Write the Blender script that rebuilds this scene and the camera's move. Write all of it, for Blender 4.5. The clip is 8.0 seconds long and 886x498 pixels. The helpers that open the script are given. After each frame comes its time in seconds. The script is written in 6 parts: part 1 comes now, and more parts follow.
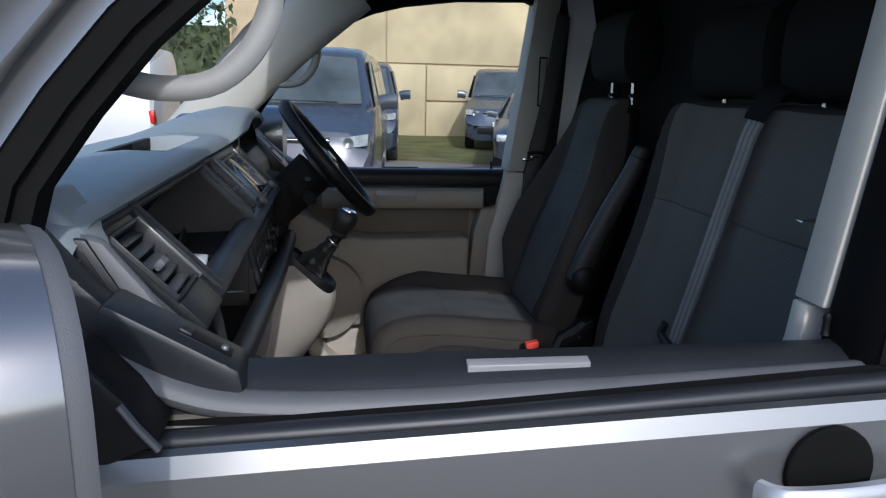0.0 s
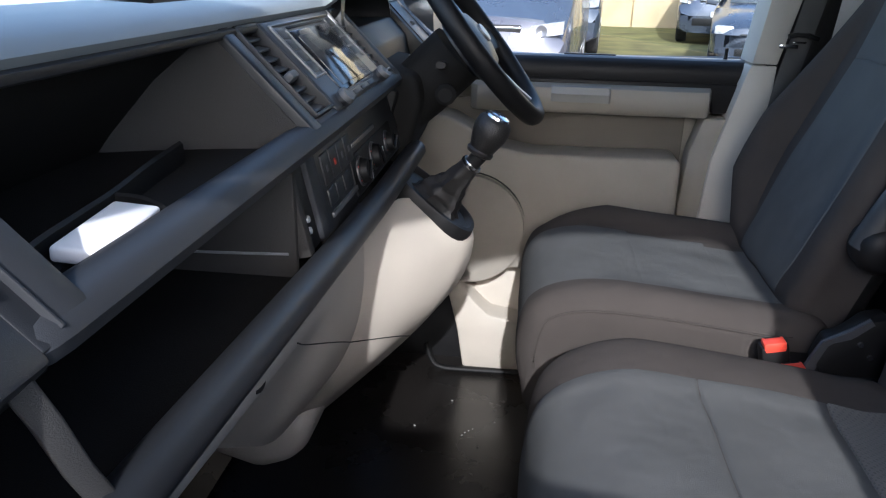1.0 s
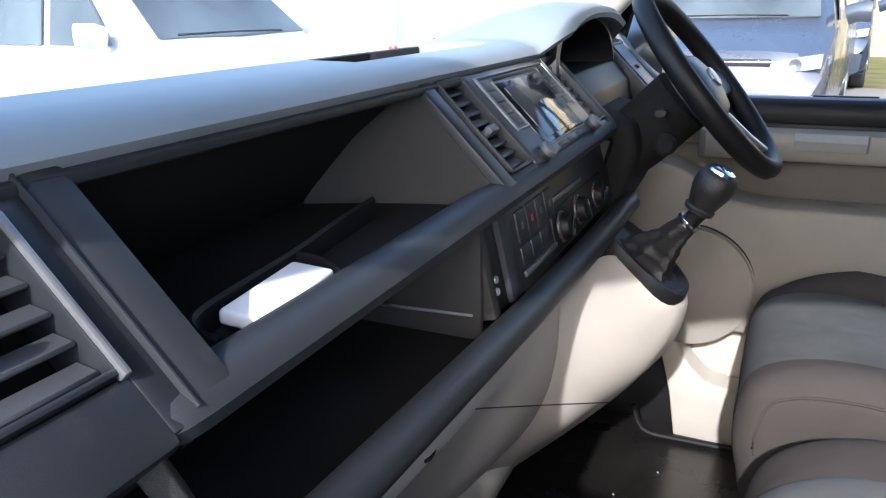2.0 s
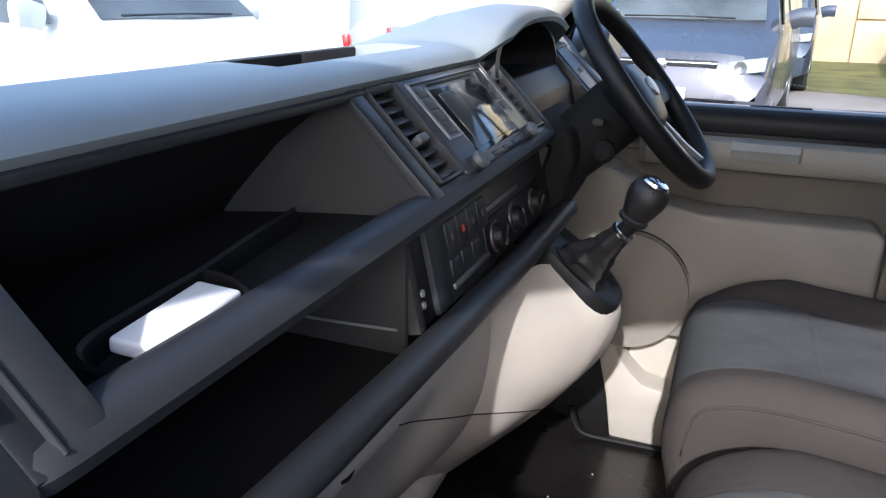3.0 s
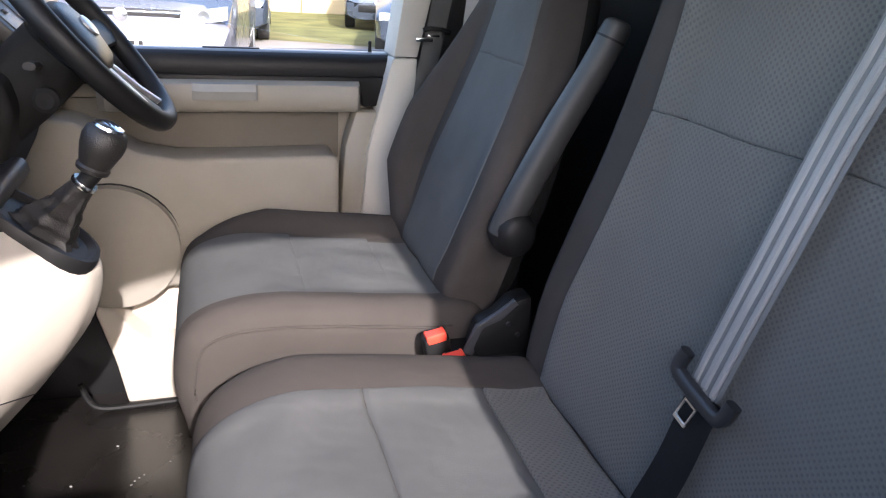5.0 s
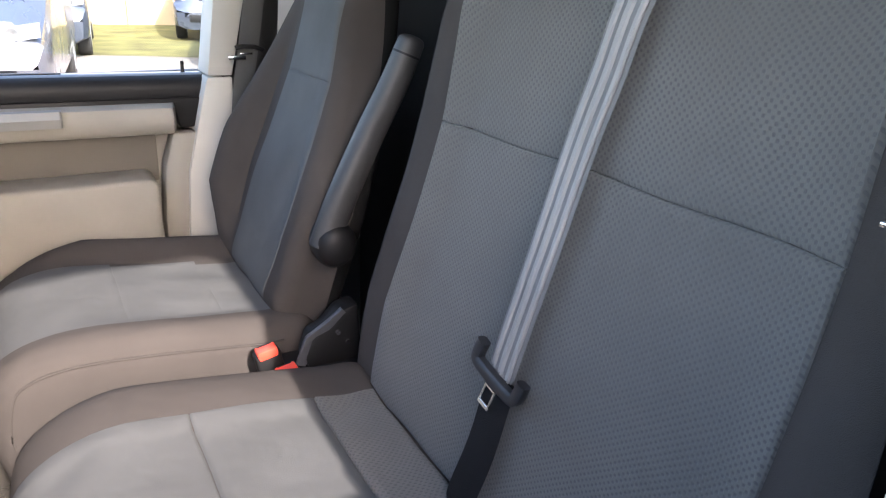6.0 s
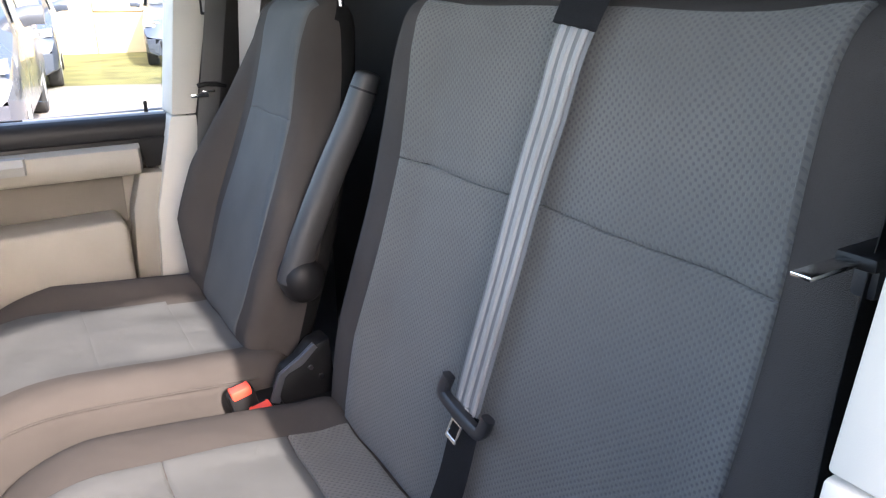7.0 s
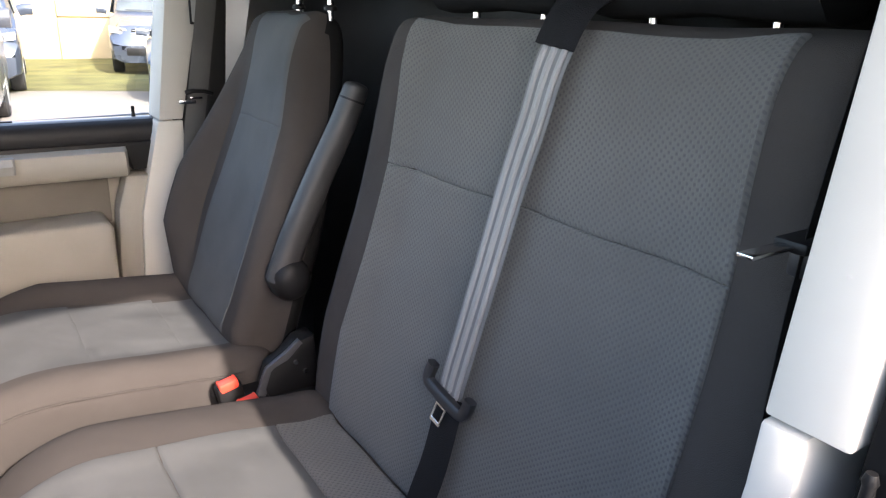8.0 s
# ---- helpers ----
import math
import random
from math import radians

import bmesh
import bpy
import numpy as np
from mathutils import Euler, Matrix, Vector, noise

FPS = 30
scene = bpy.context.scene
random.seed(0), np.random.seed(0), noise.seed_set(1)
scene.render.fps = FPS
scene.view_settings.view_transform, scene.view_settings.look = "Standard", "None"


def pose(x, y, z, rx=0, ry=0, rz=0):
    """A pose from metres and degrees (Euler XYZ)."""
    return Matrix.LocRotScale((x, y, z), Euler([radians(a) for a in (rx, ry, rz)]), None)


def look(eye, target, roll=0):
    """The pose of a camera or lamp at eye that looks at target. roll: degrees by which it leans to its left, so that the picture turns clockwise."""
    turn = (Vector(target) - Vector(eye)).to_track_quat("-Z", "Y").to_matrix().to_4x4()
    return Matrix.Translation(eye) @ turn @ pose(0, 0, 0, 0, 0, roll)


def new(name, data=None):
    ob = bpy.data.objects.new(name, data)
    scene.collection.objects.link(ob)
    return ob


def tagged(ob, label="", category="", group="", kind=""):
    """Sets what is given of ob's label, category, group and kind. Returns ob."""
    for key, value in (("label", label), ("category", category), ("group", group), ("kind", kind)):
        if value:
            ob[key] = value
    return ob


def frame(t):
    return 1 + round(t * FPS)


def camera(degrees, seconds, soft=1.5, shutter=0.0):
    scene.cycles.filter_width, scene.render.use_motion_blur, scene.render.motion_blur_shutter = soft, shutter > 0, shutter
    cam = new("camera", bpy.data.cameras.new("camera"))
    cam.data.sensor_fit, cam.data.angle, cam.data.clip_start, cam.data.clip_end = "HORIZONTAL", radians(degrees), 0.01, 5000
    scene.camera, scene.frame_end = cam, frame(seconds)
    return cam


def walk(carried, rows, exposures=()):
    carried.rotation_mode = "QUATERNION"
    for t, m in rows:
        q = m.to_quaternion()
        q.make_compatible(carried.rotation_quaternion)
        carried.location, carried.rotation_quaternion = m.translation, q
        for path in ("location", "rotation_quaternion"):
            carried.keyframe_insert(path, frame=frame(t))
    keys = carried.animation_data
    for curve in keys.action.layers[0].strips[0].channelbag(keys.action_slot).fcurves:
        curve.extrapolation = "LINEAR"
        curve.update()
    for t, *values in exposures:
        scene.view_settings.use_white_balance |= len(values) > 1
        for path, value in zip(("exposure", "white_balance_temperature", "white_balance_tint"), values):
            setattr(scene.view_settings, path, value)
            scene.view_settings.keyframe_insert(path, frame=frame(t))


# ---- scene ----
cam = camera(63.0, 8.0, soft=1.2)
PATH = [
    (0, (0.08, -1.445, 1.509), (0.369, 0.484, 1.067), 1.5),
    (0.2, (0.12, -1.253, 1.467), (0.269, 0.684, 0.989), 0.6),
    (0.3, (0.134, -1.182, 1.457), (0.21, 0.749, 0.942), 0.4),
    (0.5, (0.132, -1.066, 1.46), (0.134, 0.838, 0.849), 1.7),
    (1, (0.156, -0.865, 1.427), (-0.063, 0.987, 0.702), 1.2),
    (1.5, (0.166, -0.803, 1.417), (-0.475, 0.959, 0.722), -1.9),
    (1.7, (0.168, -0.803, 1.424), (-0.627, 0.913, 0.775), -2.3),
    (2.8, (0.190, -0.784, 1.459), (-0.607, 0.938, 0.826), 0.1),
    (3, (0.189, -0.771, 1.454), (-0.504, 0.985, 0.793), 0.8),
    (3.5, (0.165, -0.759, 1.432), (-0.088, 1.075, 0.675), 2.2),
    (4, (0.163, -0.764, 1.402), (0.219, 1.042, 0.545), 3.5),
    (4.5, (0.195, -0.769, 1.419), (0.522, 1.026, 0.6), 3.9),
    (5, (0.233, -0.783, 1.437), (0.821, 0.985, 0.71), 3.7),
    (5.2, (0.244, -0.796, 1.440), (0.944, 0.936, 0.725), 3.7),
    (6.3, (0.288, -0.852, 1.474), (1.267, 0.748, 0.780), 1.3),
    (6.5, (0.295, -0.855, 1.481), (1.293, 0.738, 0.8), 0.5),
    (7, (0.301, -0.857, 1.495), (1.278, 0.755, 0.826), -0.1),
    (7.5, (0.273, -0.858, 1.49), (1.199, 0.784, 0.822), -0.4),
    (8, (0.24, -0.906, 1.499), (1.305, 0.665, 0.869), 1.7),
]
EXPOSURES = [(0.0, 0.60, 5650, 11), (0.3, 0.85, 5650, 11), (0.6, 1.33, 5650, 11), (1.0, 1.96, 5750, 12), (1.5, 2.5, 5800, 13), (2.2, 2.25, 5800, 13), (3.0, 2.0, 5850, 14), (3.5, 2.6, 5950, 15), (4.0, 2.92, 6000, 16), (4.5, 3.1, 6150, 17), (5.0, 2.92, 6300, 18), (6.5, 3.55, 6700, 18), (7.4, 3.43, 6650, 18), (8.0, 3.2, 6850, 18)]
walk(cam, [(t, look(eye, target, roll)) for t, eye, target, roll in PATH], EXPOSURES)

# ---- light ----
SUN_WAY = Vector((-0.085, 1.0, -0.622)).normalized()
world = bpy.data.worlds.new("world")
scene.world = world
world.use_nodes = True
wn = world.node_tree.nodes
sky = wn.new("ShaderNodeTexSky")
sky.sky_type, sky.sun_disc = "NISHITA", False
sky.sun_elevation = math.asin(-SUN_WAY.z)
sky.sun_rotation = math.atan2(-SUN_WAY.x, -SUN_WAY.y)
sky.air_density, sky.dust_density = 1.0, 2.0
wn["Background"].inputs["Strength"].default_value = 0.148
world.node_tree.links.new(sky.outputs["Color"], wn["Background"].inputs["Color"])
sun_data = bpy.data.lights.new("sun", "SUN")
sun_data.energy, sun_data.angle, sun_data.color = 1.55, radians(0.9), (1.0, 0.95, 0.88)
sun = new("sun", sun_data)
sun.matrix_world = look((0, -20, 15), Vector((0, -20, 15)) + SUN_WAY)


# ---- materials ----
def mat(name, color, rough=0.5, metal=0.0, vary=0.15, scale=8.0, grain=0.0, grain_scale=900.0, spec=0.5, coat=0.0, wear=0.0, patchy=0.08, slack=0.0):
    """A surface with large patches (scale, per metre), fine relief (grain) and light wear marks."""
    m = bpy.data.materials.new(name)
    m.use_nodes = True
    nt = m.node_tree
    n, l = nt.nodes, nt.links
    b = n["Principled BSDF"]
    b.inputs["Metallic"].default_value = metal
    b.inputs["Specular IOR Level"].default_value = spec
    b.inputs["Coat Weight"].default_value = coat
    tc = n.new("ShaderNodeTexCoord")
    big = n.new("ShaderNodeTexNoise")
    big.inputs["Scale"].default_value, big.inputs["Detail"].default_value = scale, 4.0
    l.new(tc.outputs["Object"], big.inputs["Vector"])
    ramp = n.new("ShaderNodeMapRange")
    ramp.inputs["From Min"].default_value, ramp.inputs["From Max"].default_value = 0.3, 0.7
    ramp.inputs["To Min"].default_value, ramp.inputs["To Max"].default_value = 1.0 - vary, 1.0 + vary
    l.new(big.outputs["Fac"], ramp.inputs["Value"])
    mul = n.new("ShaderNodeVectorMath")
    mul.operation = "SCALE"
    mul.inputs[0].default_value = color
    l.new(ramp.outputs["Result"], mul.inputs["Scale"])
    colour = mul.outputs["Vector"]
    if wear:
        spots = n.new("ShaderNodeTexNoise")
        spots.inputs["Scale"].default_value, spots.inputs["Detail"].default_value = scale * 7, 6.0
        l.new(tc.outputs["Object"], spots.inputs["Vector"])
        cut = n.new("ShaderNodeMapRange")
        cut.inputs["From Min"].default_value, cut.inputs["From Max"].default_value = 0.62, 0.75
        cut.inputs["To Max"].default_value = wear
        l.new(spots.outputs["Fac"], cut.inputs["Value"])
        mix = n.new("ShaderNodeMix")
        mix.data_type = "RGBA"
        mix.inputs["B"].default_value = (0.32, 0.29, 0.25, 1)
        l.new(cut.outputs["Result"], mix.inputs["Factor"])
        l.new(colour, mix.inputs["A"])
        colour = mix.outputs["Result"]
    l.new(colour, b.inputs["Base Color"])
    rr = n.new("ShaderNodeMapRange")
    rr.inputs["To Min"].default_value, rr.inputs["To Max"].default_value = max(0.02, rough - patchy), min(1.0, rough + patchy)
    l.new(big.outputs["Fac"], rr.inputs["Value"])
    l.new(rr.outputs["Result"], b.inputs["Roughness"])
    if grain:
        fine = n.new("ShaderNodeTexNoise")
        fine.inputs["Scale"].default_value, fine.inputs["Detail"].default_value = grain_scale, 2.0
        l.new(tc.outputs["Object"], fine.inputs["Vector"])
        bump = n.new("ShaderNodeBump")
        bump.inputs["Strength"].default_value, bump.inputs["Distance"].default_value = grain, 0.002
        l.new(fine.outputs["Fac"], bump.inputs["Height"])
        l.new(bump.outputs["Normal"], b.inputs["Normal"])
        if slack:
            fold = n.new("ShaderNodeTexNoise")
            fold.inputs["Scale"].default_value, fold.inputs["Detail"].default_value = 13.0, 2.5
            l.new(tc.outputs["Object"], fold.inputs["Vector"])
            soft = n.new("ShaderNodeBump")
            soft.inputs["Strength"].default_value, soft.inputs["Distance"].default_value = slack, 0.012
            l.new(fold.outputs["Fac"], soft.inputs["Height"])
            l.new(soft.outputs["Normal"], bump.inputs["Normal"])
    return m


def dotted_cloth(name, color, dot, pitch=0.0085):
    """Woven seat cloth with a small diagonal dot pattern."""
    m = mat(name, color, 0.92, vary=0.12, scale=6.0, spec=0.15)
    nt = m.node_tree
    n, l = nt.nodes, nt.links
    b = n["Principled BSDF"]
    old = b.inputs["Base Color"].links[0].from_socket
    tc = n.new("ShaderNodeTexCoord")
    sep = n.new("ShaderNodeSeparateXYZ")
    l.new(tc.outputs["Object"], sep.inputs["Vector"])
    long = n.new("ShaderNodeMath")
    long.operation = "ADD"
    l.new(sep.outputs["X"], long.inputs[0])
    l.new(sep.outputs["Z"], long.inputs[1])
    waves = []
    for socket in (sep.outputs["Y"], long.outputs["Value"]):
        k = n.new("ShaderNodeMath")
        k.operation, k.inputs[1].default_value = "MULTIPLY", 2 * math.pi / pitch
        l.new(socket, k.inputs[0])
        s = n.new("ShaderNodeMath")
        s.operation = "SINE"
        l.new(k.outputs["Value"], s.inputs[0])
        waves.append(s.outputs["Value"])
    pr = n.new("ShaderNodeMath")
    pr.operation = "MULTIPLY"
    l.new(waves[0], pr.inputs[0])
    l.new(waves[1], pr.inputs[1])
    rng = n.new("ShaderNodeMapRange")
    rng.inputs["From Min"].default_value, rng.inputs["From Max"].default_value = 0.15, 0.6
    l.new(pr.outputs["Value"], rng.inputs["Value"])
    mix = n.new("ShaderNodeMix")
    mix.data_type = "RGBA"
    mix.inputs["B"].default_value = (*dot, 1)
    l.new(rng.outputs["Result"], mix.inputs["Factor"])
    l.new(old, mix.inputs["A"])
    l.new(mix.outputs["Result"], b.inputs["Base Color"])
    fine = n.new("ShaderNodeTexNoise")
    fine.inputs["Scale"].default_value = 1400.0
    l.new(tc.outputs["Object"], fine.inputs["Vector"])
    add = n.new("ShaderNodeMath")
    add.operation = "SUBTRACT"
    l.new(fine.outputs["Fac"], add.inputs[0])
    l.new(rng.outputs["Result"], add.inputs[1])
    bump = n.new("ShaderNodeBump")
    bump.inputs["Strength"].default_value, bump.inputs["Distance"].default_value = 0.5, 0.0015
    l.new(add.outputs["Value"], bump.inputs["Height"])
    l.new(bump.outputs["Normal"], b.inputs["Normal"])
    b.inputs["Sheen Weight"].default_value = 0.12
    return m


def glass_mat(name, tint=(0.95, 0.98, 0.97)):
    m = bpy.data.materials.new(name)
    m.use_nodes = True
    n, l = m.node_tree.nodes, m.node_tree.links
    n.remove(n["Principled BSDF"])
    clear, gloss, mix, edge, power = n.new("ShaderNodeBsdfTransparent"), n.new("ShaderNodeBsdfGlossy"), n.new("ShaderNodeMixShader"), n.new("ShaderNodeLayerWeight"), n.new("ShaderNodeMath")
    clear.inputs["Color"].default_value = (*tint, 1)
    gloss.inputs["Roughness"].default_value = 0.02
    edge.inputs["Blend"].default_value = 0.5
    power.operation, power.inputs[1].default_value = "POWER", 5.0
    l.new(edge.outputs["Facing"], power.inputs[0])
    scale = n.new("ShaderNodeMapRange")
    scale.inputs["To Min"].default_value, scale.inputs["To Max"].default_value = 0.02, 0.45
    l.new(power.outputs["Value"], scale.inputs["Value"])
    l.new(scale.outputs["Result"], mix.inputs["Fac"])
    l.new(clear.outputs["BSDF"], mix.inputs[1])
    l.new(gloss.outputs["BSDF"], mix.inputs[2])
    l.new(mix.outputs["Shader"], n["Material Output"].inputs["Surface"])
    return m


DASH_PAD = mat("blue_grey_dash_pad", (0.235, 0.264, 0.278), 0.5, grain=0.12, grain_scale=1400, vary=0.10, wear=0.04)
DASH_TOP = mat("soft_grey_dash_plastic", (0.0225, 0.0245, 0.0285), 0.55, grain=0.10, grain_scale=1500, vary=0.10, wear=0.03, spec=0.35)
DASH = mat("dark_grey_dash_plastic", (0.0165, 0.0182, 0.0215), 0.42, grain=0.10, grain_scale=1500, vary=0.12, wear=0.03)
# shelf plastic blackened: the recesses' shade is put into this colour
CAVITY = mat("shaded_shelf_plastic", (0.0115, 0.0112, 0.011), 0.85, grain=0.3, grain_scale=900, vary=0.15, spec=0.2)
BLACK = mat("black_plastic", (0.0085, 0.0085, 0.009), 0.5, grain=0.06, vary=0.15, spec=0.25)
GLOSS = mat("gloss_black_plastic", (0.010, 0.010, 0.012), 0.12, vary=0.1)
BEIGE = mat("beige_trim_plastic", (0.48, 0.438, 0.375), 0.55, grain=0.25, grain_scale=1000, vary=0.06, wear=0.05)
# trim beige again, darkened because less light reaches the doors
DOORBEIGE = mat("dimmed_beige_door_plastic", (0.27, 0.247, 0.21), 0.55, grain=0.3, grain_scale=1000, vary=0.07, wear=0.04)
RAIL = mat("smooth_dark_rail_plastic", (0.012, 0.012, 0.013), 0.5, grain=0.08, grain_scale=1200, vary=0.1, spec=0.25)
# pale colour stands for the sky reflected in the far rail's dark top
LEDGE = mat("sky_pale_ledge_plastic", (0.13, 0.135, 0.14), 0.28, grain=0.04, vary=0.05, spec=0.7, patchy=0.03)
RECESS = mat("shaded_door_recess", (0.132, 0.118, 0.097), 0.65, grain=0.3, grain_scale=900, vary=0.08)
MIRRORCAP = mat("glossy_grey_mirror_paint", (0.23, 0.233, 0.24), 0.2, metal=0.8, coat=0.6, vary=0.02, scale=2, patchy=0.0)
BEZEL = mat("dull_silver_plastic", (0.17, 0.173, 0.18), 0.32, metal=0.4, vary=0.08)
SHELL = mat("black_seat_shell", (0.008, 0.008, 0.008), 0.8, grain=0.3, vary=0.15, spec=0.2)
PALE = mat("warm_pale_trim_plastic", (0.48, 0.455, 0.40), 0.65, grain=0.05, grain_scale=1000, vary=0.05)
BOLSTER = mat("dark_brown_grey_seat_cloth", (0.060, 0.053, 0.0485), 0.95, grain=0.6, grain_scale=1300, vary=0.12, scale=6.0, spec=0.1, slack=0.5)
INSERT = dotted_cloth("blue_grey_dotted_seat_cloth", (0.124, 0.120, 0.111), (0.095, 0.094, 0.090))
PLAIN = mat("blue_grey_seat_cloth", (0.099, 0.101, 0.100), 0.95, grain=0.6, grain_scale=1300, vary=0.13, scale=6.0, spec=0.1, slack=0.5)
CHROME = mat("chrome", (0.75, 0.75, 0.76), 0.18, metal=1.0, vary=0.05)
SATIN = mat("satin_silver_plastic", (0.42, 0.43, 0.44), 0.35, metal=0.6, vary=0.06)
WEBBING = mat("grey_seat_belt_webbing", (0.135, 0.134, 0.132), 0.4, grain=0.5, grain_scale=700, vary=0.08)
WEBRIB = mat("webbing_rib_sheen", (0.235, 0.232, 0.228), 0.36, grain=0.5, grain_scale=700, vary=0.1)
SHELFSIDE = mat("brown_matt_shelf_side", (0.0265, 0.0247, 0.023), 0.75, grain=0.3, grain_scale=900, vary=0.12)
GRIP = mat("pale_grey_grip_plastic", (0.27, 0.268, 0.255), 0.55, grain=0.1, vary=0.06)
HEDGE = mat("dark_hedge_leaves", (0.055, 0.075, 0.03), 0.8, vary=0.5, scale=3)
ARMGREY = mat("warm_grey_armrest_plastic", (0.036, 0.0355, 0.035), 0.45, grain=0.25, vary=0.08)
MIDGREY = mat("mid_grey_plastic", (0.105, 0.107, 0.112), 0.5, grain=0.2, vary=0.1)
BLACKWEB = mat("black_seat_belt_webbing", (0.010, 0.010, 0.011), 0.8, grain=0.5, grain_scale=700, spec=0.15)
RED = mat("red_button_plastic", (0.75, 0.07, 0.04), 0.4, vary=0.05)
WHITE = mat("white_paper", (0.82, 0.82, 0.82), 0.7, vary=0.03)
MAT = mat("black_rubber_floor", (0.014, 0.0125, 0.0115), 0.28, grain=0.12, grain_scale=420, vary=0.35, scale=6, wear=0.03)
PAINT = mat("grey_metallic_paint", (0.30, 0.304, 0.312), 0.36, metal=0.92, coat=0.2, vary=0.02, scale=2, patchy=0.0)
RUBBER = mat("black_rubber_seal", (0.007, 0.0068, 0.0068), 0.75, grain=0.05, vary=0.15, spec=0.06)
SLAT = mat("grey_vent_plastic", (0.050, 0.052, 0.057), 0.4, grain=0.06, vary=0.1)
RADIO = mat("grey_radio_plastic", (0.046, 0.049, 0.055), 0.34, grain=0.06, vary=0.08)
GLASS = glass_mat("clear_glass")
# glass colour raised to stand for pale reflections in the parked vehicles
DARKGLASS = mat("dark_vehicle_glass", (0.075, 0.085, 0.09), 0.1, vary=0.35, scale=2)
SCREEN = mat("dark_screen_glass", (0.06, 0.062, 0.064), 0.11, vary=0.1)
LAMPGLASS = mat("clear_headlamp", (0.55, 0.57, 0.60), 0.12, metal=0.4, vary=0.3, scale=14)
TAIL = mat("red_lamp_plastic", (0.55, 0.02, 0.02), 0.25, vary=0.1)
TYRE = mat("tyre_rubber", (0.02, 0.02, 0.02), 0.8, grain=0.4, grain_scale=120)
WHITEPAINT = mat("white_vehicle_paint", (0.58, 0.59, 0.59), 0.3, coat=0.4, vary=0.03, scale=2)
BLUEGREY = mat("blue_grey_vehicle_paint", (0.085, 0.09, 0.108), 0.28, metal=0.5, coat=0.5, vary=0.05, scale=2)
BLUE = mat("blue_vehicle_paint", (0.065, 0.08, 0.115), 0.28, metal=0.4, coat=0.5, vary=0.05, scale=2)
NAVY = mat("dark_blue_vehicle_paint", (0.055, 0.068, 0.095), 0.28, metal=0.4, coat=0.5, vary=0.05, scale=2)
CONCRETE = mat("weathered_sandy_concrete", (0.50, 0.40, 0.25), 0.9, vary=0.22, scale=0.8, grain=0.5, grain_scale=40, wear=0.25)
TARMAC = mat("worn_grey_tarmac", (0.20, 0.185, 0.16), 0.95, vary=0.25, scale=0.5, grain=0.7, grain_scale=60, wear=0.3)
MOSS = mat("mossy_grass", (0.12, 0.115, 0.035), 1.0, vary=0.45, scale=1.2, grain=1.0, grain_scale=30)


# ---- shape helpers ----
def link_mesh(name, bm, material, angle=38):
    bmesh.ops.recalc_face_normals(bm, faces=bm.faces)
    for f in bm.faces:
        f.smooth = True
    lim = radians(angle)
    for e in bm.edges:
        e.smooth = len(e.link_faces) == 2 and e.calc_face_angle(0) < lim
    me = bpy.data.meshes.new(name)
    bm.to_mesh(me)
    bm.free()
    me.materials.append(material)
    return new(name, me)


def part(name, bm, material, parent=None, label="", angle=38):
    ob = link_mesh(name, bm, material, angle)
    if parent is not None:
        ob.parent = parent
    if label:
        tagged(ob, label)
    return ob


def thing(name, label, category, group="", kind="", at=(0, 0, 0)):
    return tagged(new(name), label, category, group, kind)


def rbox(lo, hi, r=0.004, seg=2, m=None, bm=None):
    own = bmesh.new()
    bmesh.ops.create_cube(own, size=1.0)
    size = [hi[i] - lo[i] for i in range(3)]
    mid = [(hi[i] + lo[i]) / 2 for i in range(3)]
    for v in own.verts:
        v.co = Vector((v.co[i] * size[i] + mid[i] for i in range(3)))
    r = min(r, 0.49 * min(size))
    if r > 0:
        bmesh.ops.bevel(own, geom=own.edges[:], offset=r, segments=seg, profile=0.5, affect="EDGES")
    if m is not None:
        own.transform(m)
    if bm is None:
        return own
    return merge(bm, own)


def merge(bm, other):
    me = bpy.data.meshes.new("tmp")
    other.to_mesh(me)
    other.free()
    bm.from_mesh(me)
    bpy.data.meshes.remove(me)
    return bm


def loft(rings, closed=True, caps=True):
    """Rings of equal length joined to a skin."""
    bm = bmesh.new()
    rows = [[bm.verts.new(p) for p in ring] for ring in rings]
    n = len(rows[0])
    for a, b in zip(rows, rows[1:]):
        for i in range(n if closed else n - 1):
            j = (i + 1) % n
            bm.faces.new((a[i], a[j], b[j], b[i]))
    if caps and closed:
        bm.faces.new(rows[0][::-1])
        bm.faces.new(rows[-1])
    return bm


def slab(bm, depth):
    """Gives an open skin a thickness."""
    bmesh.ops.recalc_face_normals(bm, faces=bm.faces)
    bmesh.ops.solidify(bm, geom=bm.faces[:], thickness=depth)
    return bm


def prism(pts, axis, a, b, r=0.0, seg=2):
    """A polygon in the two other axes, drawn out along axis from a to b."""
    bm = bmesh.new()

    def at(p, w):
        q = list(p)
        q.insert("xyz".index(axis), w)
        return Vector(q)
    lo = [bm.verts.new(at(p, a)) for p in pts]
    hi = [bm.verts.new(at(p, b)) for p in pts]
    n = len(pts)
    bm.faces.new(lo)
    bm.faces.new(hi[::-1])
    for i in range(n):
        j = (i + 1) % n
        bm.faces.new((lo[j], lo[i], hi[i], hi[j]))
    if r:
        bmesh.ops.recalc_face_normals(bm, faces=bm.faces)
        bmesh.ops.bevel(bm, geom=bm.edges[:], offset=r, segments=seg, profile=0.5, affect="EDGES")
    return bm


